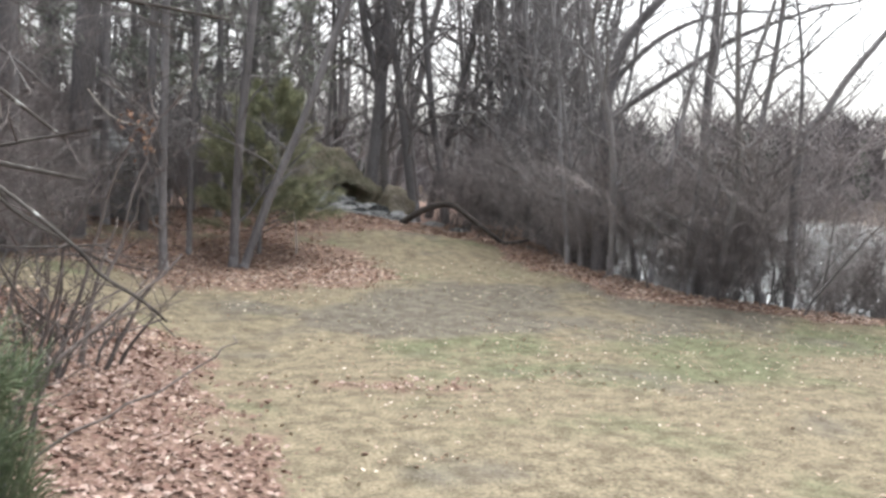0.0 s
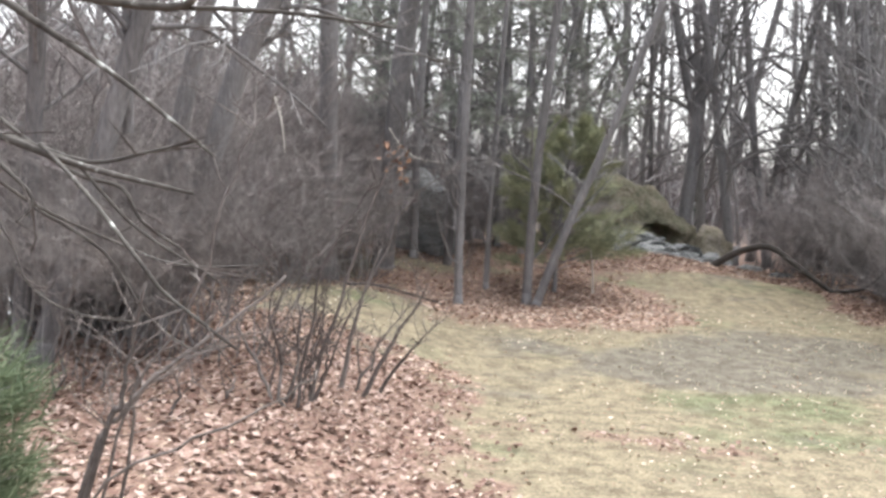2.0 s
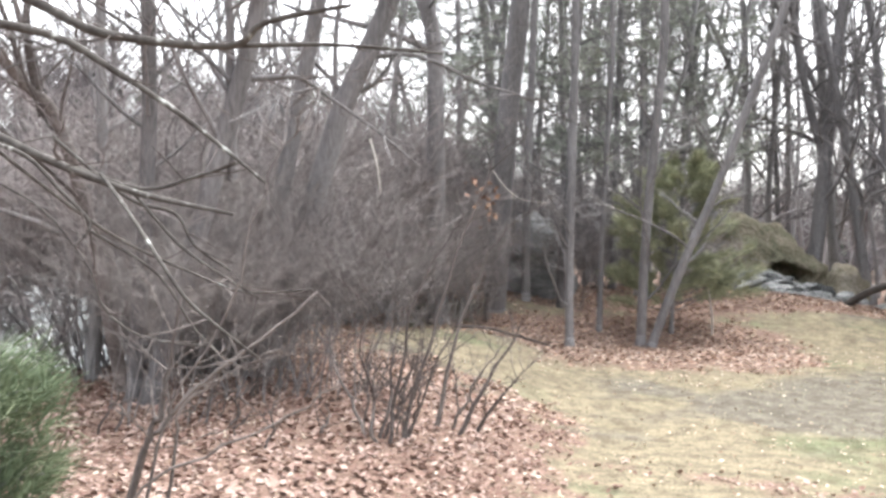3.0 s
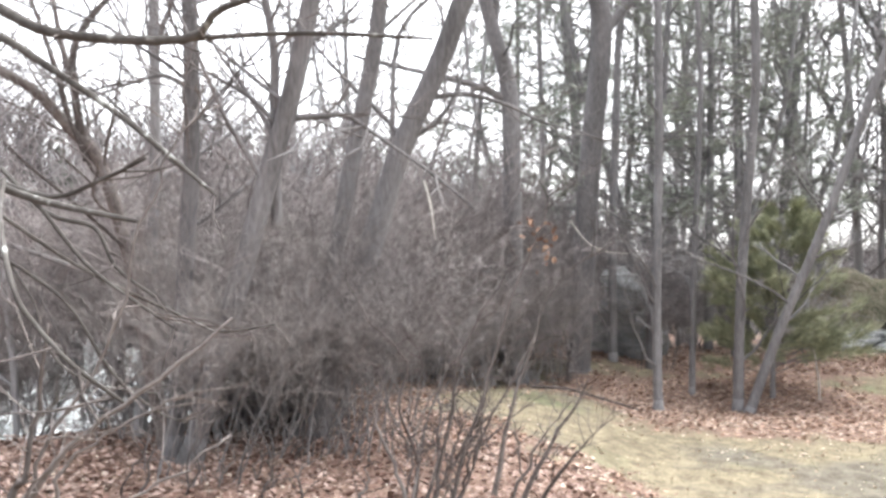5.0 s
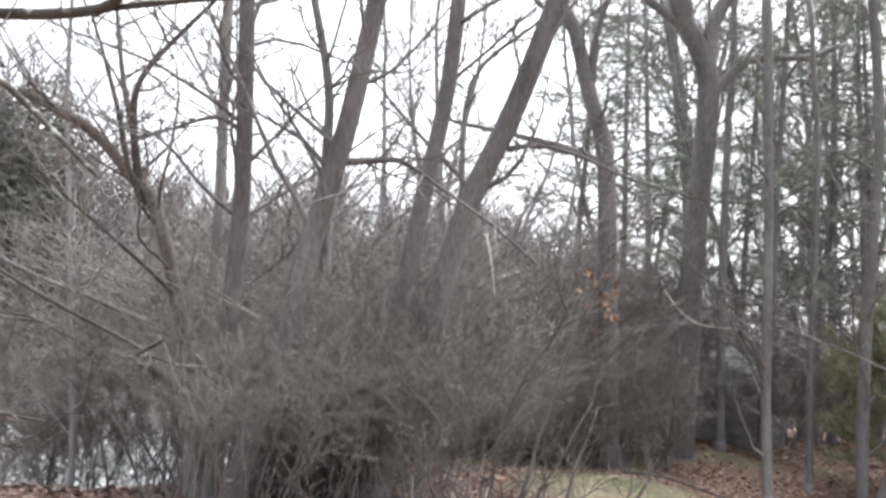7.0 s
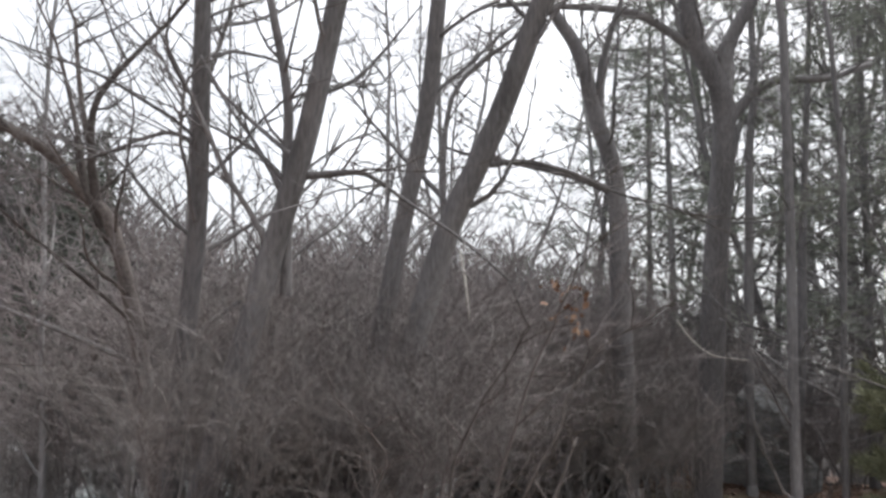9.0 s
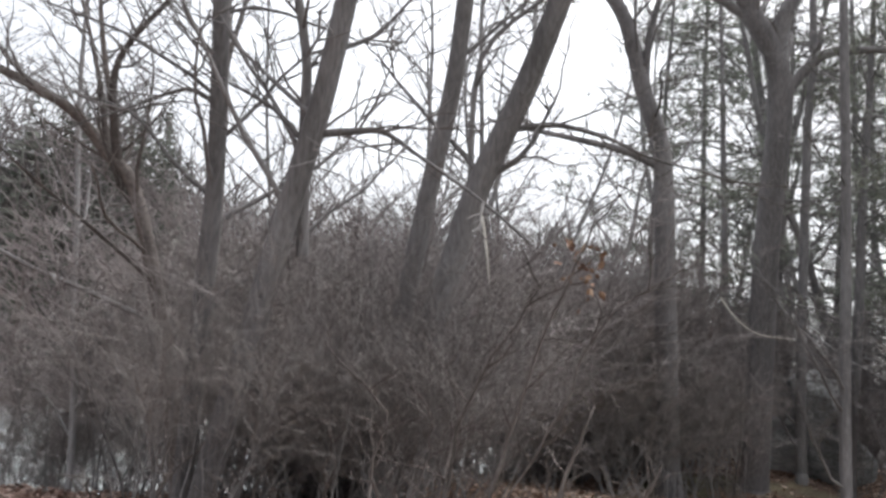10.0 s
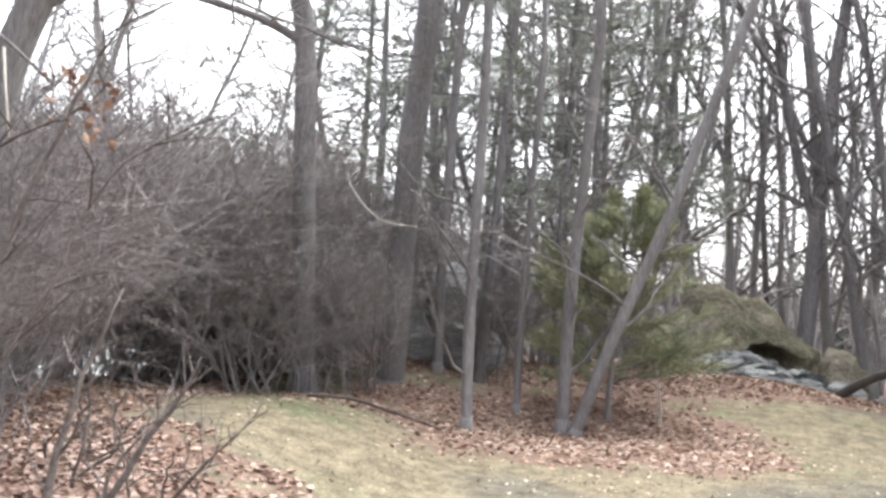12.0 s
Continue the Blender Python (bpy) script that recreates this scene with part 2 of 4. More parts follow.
def smooth_line(pts, sub=4):
    """Catmull-Rom through a few points."""
    pts = [Vector(p) for p in pts]
    out = []
    for i in range(len(pts) - 1):
        a, b, c, d = pts[max(i - 1, 0)], pts[i], pts[i + 1], pts[min(i + 2, len(pts) - 1)]
        for k in range(sub):
            t = k / sub
            out.append(0.5 * ((2 * b) + (c - a) * t + (2 * a - 5 * b + 4 * c - d) * t * t + (3 * b - a - 3 * c + d) * t ** 3))
    return out + [pts[-1]]


def twigs_on(geo, pts, count, length, r, rng, depth=2, start=0.25, lift=0.05, wob=0.22, sides=3, spread=0.9, fine_steps=2):
    """Side twigs along a branch, each with its own."""
    for _ in range(count):
        p, d = along(pts, rng.uniform(start, 1))
        s = (d * 0.7 + unit(rng, rng.uniform(-0.3, 0.6)) * spread).normalized()
        ln = length * rng.uniform(0.4, 1.1)
        q = wander(p, s, ln, 3 if depth > 1 else fine_steps, wob, rng, lift)
        geo.tube(q, r, r * 0.35, sides)
        if depth > 1:
            twigs_on(geo, q, max(2, count // 2), ln * 0.5, r * 0.6, rng, depth - 1, 0.2, lift, wob, sides, spread, fine_steps)


# ---- lie of the land ----
def ease(u):
    u = min(max(u, 0.0), 1.0)
    return u * u * (3 - 2 * u)


SHORE_Y = (2, 4, 7, 8.4, 9.1, 10.2, 12.8, 16.2, 18, 24, 40, 44)
SHORE_X = (60, 30, 14, 10.6, 9.5, 8.5, 8.3, 8.9, 10.9, 15.5, 18, 3)
WATER_LEVEL = -0.38


def shore_distance(x, y):
    """Metres to the water's edge; negative in the pond."""
    right = float(np.interp(y, SHORE_Y, SHORE_X)) - x
    left = x - float(np.interp(y, (5.1, 6.2, 7.0, 8.6, 14, 17, 20, 25, 40, 44), (-60, -8, -4.2, -3.6, -3.6, -3.2, -2.4, -1.4, 0.5, 8)))
    return min(left, right)


def land(x, y):
    z = 0.32 * ease((y - 7) / 6) + 0.68 * ease((y - 12.5) / 5) * (1 - 0.4 * ease((x - 4.5) / 3))
    z += 0.42 * ease((1.3 - x) / 2.0) * ease((y - 1) / 3) * (1 - 0.5 * ease((y - 9) / 5))
    z += 0.03 * noise.noise(Vector((x * 0.5, y * 0.5, 0))) + 0.012 * noise.noise(Vector((x * 1.9, y * 1.9, 4)))
    d = shore_distance(x, y)
    r = math.hypot(x, y - 10)
    z -= 1.9 * ease((0.3 - d) / 1.9)
    if r > 62:
        z = z + (1.2 + 0.03 * (r - 62) - z) * ease((r - 62) / 8)
    return z


def litter(x, y):
    """How thickly dead leaves lie, 0 to 1."""
    wave = 0.3 * noise.noise(Vector((x * 0.9, y * 0.9, 7))) + 0.2 * noise.noise(Vector((x * 2.7, y * 2.7, 3)))
    a = ease((1.25 + wave + wave - x + 0.25 + 0.4 * ease((3.5 - y) / 2)) / 1.1) * ease((9.3 + wave * 2 - 0.5 * x - y) / 0.9)
    tongue = 0.55 * math.exp(-((x - 2.3) / 1.2) ** 2 - ((y - 6.6 + 0.25 * (x - 2.3)) / 0.3) ** 2)
    b = ease((1.25 + wave - math.hypot((x - 2.3) / (3.0 if x < 2.3 else 2.2), (y - 12.9) / (2.2 if y < 12.9 else 2.4))) / 0.65)
    c = ease((0.95 + wave - abs(shore_distance(x, y) - 0.75)) / 0.5) * (1 if x > 4 else 0)
    e = ease((y - 14.3 + wave * 2 - 0.8 * ease((x - 3.5) / 2)) / 1.2)
    f = ease((1.3 + wave * 1.5 - shore_distance(x, y) + 1.3) / 0.8) if x < 0 and y > 6.5 else 0
    return min(1.0, max(a, b, c, e, f, tongue))


def spaced(lo, hi, near_lo, near_hi, fine):
    out = [near_lo]
    while out[-1] < near_hi:
        out.append(out[-1] + fine)
    step, p = fine, out[-1]
    while p < hi:
        step *= 1.22
        p += step
        out.append(p)
    step, p = fine, near_lo
    while p > lo:
        step *= 1.22
        p -= step
        out.insert(0, p)
    return out


def build_ground():
    xs, ys = spaced(-600, 600, -7, 12, 0.16), spaced(-300, 700, -1, 20, 0.16)
    verts = [(x, y, land(x, y)) for y in ys for x in xs]
    w = len(xs)
    faces = [(j * w + i, j * w + i + 1, (j + 1) * w + i + 1, (j + 1) * w + i) for j in range(len(ys) - 1) for i in range(w - 1)]
    me = bpy.data.meshes.new("ground")
    me.from_pydata(verts, [], faces)
    me.materials.append(GROUND)
    me.polygons.foreach_set("use_smooth", [True] * len(faces))
    col = me.color_attributes.new("litter", "FLOAT_COLOR", "POINT")
    data = np.zeros((len(verts), 4), dtype=np.float32)
    for i, (x, y, z) in enumerate(verts):
        near = -10 < x < 16 and -4 < y < 45
        data[i] = (litter(x, y) if near else 0.7, ease((WATER_LEVEL + 0.12 - z) / 0.25) if near else 0.85, 0, 1)
    col.data.foreach_set("color", data.ravel())
    turf = me.color_attributes.new("turf", "FLOAT_COLOR", "POINT")
    for i, (x, y, z) in enumerate(verts):
        wave = 0.8 * noise.noise(Vector((x * 0.35, y * 0.35, 2)))
        dull = ease((y - 8.0 - wave) / 0.9) * ease((11.6 + wave - y) / 1.6) * ease((x - 0.9 - wave) / 1.4)
        green = ease((y - 5.6 - wave) / 1.2) * ease((8.8 + wave - y) / 0.9) * ease((x - 2.0 - wave) / 1.6)
        data[i] = (dull, green, 0, 1)
    turf.data.foreach_set("color", data.ravel())
    tagged(new("ground", me), "patchy dormant lawn and leaf mould sloping to a pond", "ground", kind="structure")
    me = bpy.data.meshes.new("water")
    me.from_pydata([(-75, -20, WATER_LEVEL), (75, -20, WATER_LEVEL), (75, 90, WATER_LEVEL), (-75, 90, WATER_LEVEL)], [], [(0, 1, 2, 3)])
    me.materials.append(WATER)
    tagged(new("water", me), "pale grey frozen pond under a white overcast sky", "pond", kind="structure")


build_ground()


def on_land(x, y, sink=0.03):
    return Vector((x, y, land(x, y) - sink))


# ---- bare trees ----
def crown_on(tree, stems, rng, limbs, limb_len, limb_r, twig_mat, start=0.3, sub=6, lift=0.05, detail=2, angle=0.9, limb_mat=None, twig_r=0.35, fine_steps=2):
    """Limbs along the stems, each a part, and one mesh of their twigs."""
    tw = Geo()
    for pts in stems:
        for i in range(limbs):
            u = start + (1 - start) * (i + rng.random()) / limbs
            p, d = along(pts, u)
            s = (d * 0.75 + unit(rng, rng.uniform(-0.1, 0.4)) * angle).normalized()
            ln = limb_len * (1.15 - 0.75 * u) * rng.uniform(0.6, 1.2)
            r = limb_r * (1.2 - 0.7 * u)
            q = wander(p, s, ln, 6, 0.17, rng, lift)
            if limb_mat:
                g = Geo()
                g.tube(q, r, r * 0.3, 5)
                part("limb", g, limb_mat, tree)
            else:
                tw.tube(q, r, r * 0.3, 4)
            twigs_on(tw, q, sub, ln * 0.45, r * twig_r, rng, detail, 0.2, lift, fine_steps=fine_steps)
        twigs_on(tw, pts, sub, limb_len * 0.4, limb_r * twig_r, rng, detail, 0.75, lift, fine_steps=fine_steps)
    tagged(part("twig_mass", tw, twig_mat, tree), kind="stuff")


def forest_tree(seed, height, r, fork=False, dark=False):
    """A tall slim bare tree, grown at the origin."""
    rng = random.Random(seed)
    tree = thing("bare_tree", (0, 0, 0), "tall slim leafless tree with grey furrowed bark in woodland", "tree", "woodland trees")
    lean = Vector((rng.gauss(0, 0.04), rng.gauss(0, 0.04), 1))
    g = Geo()
    pts = wander(Vector((0, 0, -0.25)), lean, height, 14, 0.055 if r < 0.09 else 0.038, rng, 0.035)
    g.tube(pts, r, r * 0.22, 8, 0.8)
    flare = [pts[0].copy(), pts[0] + Vector((0, 0, 0.3)), pts[0] + Vector((0, 0, 0.65))]
    g.tube(flare, r * 1.55, r * 0.96, 8, 1.6)
    stems = [pts]
    if fork:
        p, d = along(pts, rng.uniform(0.2, 0.4))
        q = wander(p, d + unit(rng, 0) * 0.35, height * 0.6, 8, 0.05, rng, 0.05)
        g.tube(q, r * 0.62, r * 0.2, 7)
        stems.append(q)
    part("trunk", g, BARK_DARK if dark else BARK, tree)
    crown_on(tree, stems, rng, 13 if fork else 21, height * 0.22, min(r, 0.1) * 0.36 + 0.004, TWIG, 0.1, 7, 0.05, 2, 1.2, limb_mat=BARK_DARK if dark else BARK, twig_r=0.4, fine_steps=1)
    return tree


def keyed_tree(name, label, trunk, r0, r1, seed, limbs=(), mat=None, autos=6, limb_len=1.6, sub=5, start=0.3, top=0, extra=(), lift=0.05):
    """A bare tree whose trunk and main limbs run through given points."""
    rng = random.Random(seed)
    mat = mat or BARK_DARK
    base = Vector(trunk[0])
    pts = smooth_line([Vector(p) - base for p in trunk], 4)
    if top:
        d = (pts[-1] - pts[-4]).normalized()
        pts += wander(pts[-1], d, top, 5, 0.06, rng, 0.04)[1:]
    tree = thing(name, base, label, "tree")
    g = Geo()
    g.tube(pts, r0, r1, 10, 0.9)
    g.tube([pts[0], pts[0].lerp(pts[1], 0.5), pts[1]], r0 * 1.5, r0 * 0.95, 10, 1.5)
    part("trunk", g, mat, tree)
    stems = [pts]
    tw = Geo()
    for line, a, b in limbs:
        q = smooth_line([Vector(p) - base for p in line], 4)
        q += wander(q[-1], q[-1] - q[-3], 0.9, 4, 0.12, rng, 0.04)[1:]
        g = Geo()
        g.tube(q, a, b, 7)
        part("limb", g, mat, tree)
        twigs_on(tw, q, 9, 0.8, min(a * 0.35, 0.014), rng, 2, 0.15, lift)
        stems.append(q)
    if limbs:
        tagged(part("twig_mass", tw, TWIG, tree), kind="stuff")
    crown_on(tree, [pts], rng, autos, limb_len, max(r1 * 0.4, 0.016), TWIG, start, sub, lift, 2, 1.1, limb_mat=mat)
    return tree


def ground_point(p, q):
    """Where the line from q down through p meets the land."""
    p, q = Vector(p), Vector(q)
    d = (p - q) / (q.z - p.z)
    for _ in range(200):
        if p.z <= land(p.x, p.y) - 0.08:
            break
        p = p + d * 0.02
    return p


def rooted(line):
    return [ground_point(line[0], line[1]), *line]


# leaning trees at the pond's edge
keyed_tree("leaning_tree", "upright leafless tree with smooth dark grey trunk", rooted([(-2.15, 6.15, 1.95), (-2.08, 6.05, 2.51), (-2.03, 5.9, 3.21), (-2, 5.75, 3.89)]), 0.062, 0.046, 3, top=4, autos=11, limb_len=2.0, sub=8,
           limbs=[([(-2.05, 5.94, 3), (-2.19, 5.83, 3.07), (-2.4, 5.75, 3)], 0.02, 0.004)])
keyed_tree("leaning_tree", "leaning leafless tree with thick dark grey trunk", rooted([(-1.7, 6.21, 1.97), (-1.53, 6.15, 2.51), (-1.35, 6.09, 3.1), (-1.16, 5.99, 3.9)]), 0.082, 0.056, 4, top=4, autos=10, limb_len=2.0, sub=8,
           limbs=[([(-1.43, 6.13, 2.82), (-1.21, 6.22, 2.85), (-1.05, 6.29, 2.86), (-0.89, 6.38, 2.76)], 0.028, 0.007), ([(-1.56, 6.33, 2.12), (-1.53, 6.16, 2.89), (-1.51, 6.06, 3.33), (-1.59, 5.89, 3.91)], 0.04, 0.02)])
keyed_tree("leaning_tree", "leaning leafless tree with dark grey bark", rooted([(-1.63, 7.71, 2.21), (-1.48, 7.61, 2.9), (-1.28, 7.49, 3.77), (-1.16, 7.33, 4.63)]), 0.082, 0.056, 5, top=4, autos=8, limb_len=1.9, sub=8)
keyed_tree("leaning_tree", "strongly leaning leafless tree with thick furrowed trunk", rooted([(-1.28, 7.64, 2.2), (-1.06, 7.58, 2.88), (-0.71, 7.55, 3.66), (-0.36, 7.48, 4.59)]), 0.105, 0.075, 6, top=4, autos=8, limb_len=1.9, sub=8,
           limbs=[([(-0.78, 7.6, 3.32), (-0.54, 7.7, 3.36), (-0.23, 7.85, 3.3), (0.0, 7.99, 3.2)], 0.026, 0.006), ([(-1.15, 7.64, 2.9), (-1.06, 7.46, 3.83), (-0.62, 7.55, 4.29)], 0.026, 0.008)])
keyed_tree("forked_tree", "low forked leafless tree with crooked spreading limbs", rooted([(-2.62, 6.46, 1.23), (-2.66, 6.32, 1.73), (-2.8, 6.07, 2.51), (-2.96, 5.93, 2.75), (-3.18, 5.74, 3.02), (-3.57, 5.47, 3.23)]), 0.06, 0.03, 7, mat=DARK_STEM, autos=15, limb_len=1.6, start=0.35, sub=9,
           limbs=[([(-2.88, 6.02, 2.54), (-2.92, 5.89, 3.01), (-2.87, 5.83, 3.38), (-2.58, 5.9, 3.77)], 0.035, 0.01), ([(-2.92, 5.89, 3.01), (-3.0, 5.8, 3.4), (-3.05, 5.7, 3.9)], 0.025, 0.006), ([(-2.96, 5.93, 2.75), (-3.1, 5.9, 3.2), (-3.3, 5.85, 3.7)], 0.025, 0.006)])
# spreading trees on the other bank
keyed_tree("spreading_tree", "leaning leafless tree with long arching limbs over the pond", rooted([(8.06, 12.31, 0.88), (8.13, 12.45, 2.8), (8.37, 12.45, 3.96), (8.77, 12.34, 4.64), (9.21, 12.19, 5.14)]), 0.13, 0.05, 15, top=2, autos=8, limb_len=2.0,
           limbs=[([(8.23, 12.46, 3.47), (8.94, 12.23, 4.22), (9.65, 11.96, 4.63), (10.45, 11.64, 4.8)], 0.055, 0.015), ([(8.2, 12.4, 2.9), (9.3, 12.03, 3.71), (10.19, 11.71, 4.32), (11.07, 11.37, 4.73), (11.61, 11.17, 4.94)], 0.06, 0.015)])
keyed_tree("spreading_tree", "crooked leafless tree spreading over bank brush", rooted([(9.52, 9.47, 0.26), (9.66, 9.59, 2.34), (10.01, 9.49, 2.93), (10.31, 9.41, 3.44), (10.83, 9.25, 4.12)]), 0.08, 0.03, 16, top=1.5, autos=10, limb_len=1.8,
           limbs=[([(9.63, 9.58, 2.09), (9.7, 9.66, 3.33), (9.66, 9.76, 4.32)], 0.035, 0.012)])
keyed_tree("slim_tree", "slim upright leafless tree on the bank", rooted([(9.99, 12.06, 1.11), (10.08, 12.2, 3.1), (10.22, 12.26, 4.49), (10.31, 12.31, 5.49)]), 0.1, 0.05, 17, top=3, autos=10, limb_len=1.8)
# trees behind the clearing
keyed_tree("crooked_tree", "leafless tree with a crooked forking top", rooted([(-0.93, 12.4, 2.95), (-0.93, 12.01, 4.52), (-1.11, 11.75, 5.26), (-1.29, 11.48, 6.08), (-1.51, 11.28, 6.47)]), 0.14, 0.055, 8, top=2, autos=9, limb_len=2.4, sub=8,
           limbs=[([(-1.11, 11.75, 5.26), (-1.04, 11.61, 5.89), (-0.87, 11.53, 6.49)], 0.06, 0.02), ([(-0.95, 12.03, 4.42), (-1.38, 11.79, 4.59), (-2.03, 11.47, 4.71)], 0.06, 0.02)])
keyed_tree("big_forked_tree", "big leafless tree with a heavy fork and broken stub", rooted([(-0.14, 14.24, 1.46), (0.01, 13.75, 3.8), (0.2, 13.32, 5.92), (-0.14, 12.95, 6.79), (-0.2, 12.78, 7.38)]), 0.19, 0.1, 9, top=3, autos=11, limb_len=2.8, start=0.4, sub=8,
           limbs=[([(0.2, 13.32, 5.92), (0.25, 13.16, 6.66), (0.64, 13.15, 7.45)], 0.13, 0.06), ([(0.25, 13.38, 5.74), (0.69, 13.46, 6.26), (1.22, 13.68, 6.36)], 0.08, 0.04), ([(-0.11, 13, 6.64), (-0.84, 12.56, 7.1), (-1.75, 12.13, 7.14)], 0.07, 0.03)])
# stems round the young pine
keyed_tree("slim_tree", "slim straight leafless tree rising from leaf litter", [(1.03, 12.75, 0.25), (1.0, 12.7, 1.6), (1.02, 12.6, 4.0), (1.0, 12.5, 6.5)], 0.066, 0.042, 10, top=3, autos=20, limb_len=1.7, sub=7, start=0.12)
keyed_tree("slim_tree", "thin straight leafless sapling in leaf litter", [(1.5, 13.9, 0.3), (1.52, 13.85, 2), (1.62, 13.7, 5)], 0.05, 0.03, 11, top=3, autos=16, limb_len=1.5, sub=7, start=0.12)
keyed_tree("slim_tree", "slim dark leafless tree beside a young pine", [(2.06, 13.05, 0.2), (2.1, 12.95, 2.04), (2.28, 12.7, 4.7)], 0.075, 0.05, 12, top=4, autos=18, limb_len=1.8, sub=7, start=0.15)
keyed_tree("slanting_tree", "slanting leafless tree growing through a young pine", [(2.16, 12.95, 0.2), (2.58, 12.95, 1.42), (3.12, 12.9, 2.78), (3.9, 12.8, 5.08)], 0.07, 0.05, 13, top=4, autos=16, limb_len=1.8, sub=7, start=0.25)
keyed_tree("slim_tree", "slim grey leafless tree at the back of a clearing", [(0.3, 15.3, 0.7), (0.28, 15.2, 2.5), (0.35, 15.1, 6)], 0.08, 0.045, 14, top=4, autos=18, limb_len=1.9, sub=7, start=0.12)

# woodland behind, copied from a few grown trees
VARIANTS = [forest_tree(20, 13, 0.1), forest_tree(21, 14, 0.125, True), forest_tree(22, 12, 0.068), forest_tree(23, 15, 0.165, True, True), forest_tree(24, 13, 0.1, False, True), forest_tree(25, 11, 0.052)]


def plant_woodland():
    rng = random.Random(5)
    spots = [(6.4, 20.2, 3, 0), (7.3, 21.3, 1, 4), (6.8, 24, 4, 0), (5.6, 22.5, 1, 2), (7.5, 19.6, 0, 1), (8.2, 19.4, 4, 4), (8.7, 18.7, 2, 4), (9.2, 19.0, 4, 5), (9.6, 18.5, 0, 1),
             (10.2, 20.5, 1, 3), (10.9, 19.5, 3, 2), (11.4, 18.9, 4, 3), (12.0, 20.8, 1, 0), (10.4, 17.4, 2, 2), (9.0, 16.9, 2, -2), (4.6, 20.4, 0, 0), (3.4, 21.5, 4, 1),
             (2.4, 19.2, 2, 3), (1.8, 21.8, 0, -4), (0.7, 18.6, 2, 3), (-0.4, 20.3, 1, 2), (-1.5, 17.6, 2, -2), (-2.2, 21.5, 0, 1), (3.7, 18.3, 2, -2), (2.3, 16.4, 2, 1)]
    spots += [(10.4, 19.3, 0, 2), (11.2, 20.6, 4, 3), (11.8, 21.4, 2, 1), (12.6, 22.5, 0, 4), (13.2, 23.6, 4, -2), (11.0, 22.0, 2, 3), (12.0, 24.0, 1, 0), (13.8, 25.0, 0, 2),
              (9.9, 18.3, 5, 5), (9.6, 20.2, 2, -3), (12.8, 24.4, 3, 3), (10.5, 23.2, 4, 1)]
    used = set()
    while len(spots) < 58:
        x, y = rng.uniform(4.5, 15), rng.uniform(21, 36)
        if shore_distance(x, y) > 0.3 and all(math.hypot(x - s[0], y - s[1]) > 0.8 for s in spots):
            spots.append((x, y, rng.choice((0, 2, 2, 4, 5)), rng.gauss(0, 4)))
    while len(spots) < 80:
        x, y = rng.uniform(-4, 13), rng.uniform(19.5, 40)
        if shore_distance(x, y) > 0.6 and all(math.hypot(x - s[0], y - s[1]) > 1.0 for s in spots):
            spots.append((x, y, rng.randrange(6), rng.gauss(0, 3)))
    for i in range(7):
        spots.append((rng.uniform(-2.4, 3.4), rng.uniform(17.2, 25), rng.choice((2, 5, 5)), rng.gauss(0, 6)))
    for i in range(20):
        y = 9.4 + 8 * (i + rng.random()) / 20
        spots.append((float(np.interp(y, SHORE_Y, SHORE_X)) + rng.uniform(-0.6, 0.6), y, rng.choice((2, 5)), rng.gauss(2, 4)))
    for i in range(9):
        y = 8.6 + 7 * (i + rng.random()) / 9
        spots.append((-3.1 + rng.uniform(-0.8, 0.3), y, rng.choice((2, 5)), rng.gauss(4, 5)))
    for x, y in ((-4.3, 7.15), (-6.4, 7.7), (-3.2, 7.3)):
        spots.append((x, y, 5, rng.gauss(3, 5)))
    for x, y, k, lean in spots:
        if 3.8 < x < 6.6 and 18.3 < y < 20.6 and (x, y) != (6.4, 20.2):
            y = 21.2
        if shore_distance(x, y) < -0.7:
            continue
        s = rng.uniform(0.88, 1.12) * (1.0 if shore_distance(x, y) > 0.7 else 0.85 if x > 4 else 0.62)
        m = pose(x, y, land(x, y), rng.gauss(0, 2), lean, rng.uniform(0, 360))
        if k in used:
            ob = copy_thing(VARIANTS[k], m)
        else:
            ob = VARIANTS[k]
            ob.matrix_basis = m
            used.add(k)
        ob.scale = (s, s, s)


plant_woodland()


# ---- pines ----
def tuft(geo, p, d, size, rng, blades=7, thick=0.05):
    for _ in range(blades):
        a = (d + Vector((rng.gauss(0, 0.6), rng.gauss(0, 0.6), rng.gauss(0, 0.5)))).normalized()
        s = a.cross(Vector((rng.gauss(0, 1), rng.gauss(0, 1), rng.gauss(0, 1)))).normalized() * size * thick
        q = p + a * size * rng.uniform(0.6, 1.1)
        geo.fan(p - s, p + s, q + s * 0.5, q - s * 0.5)


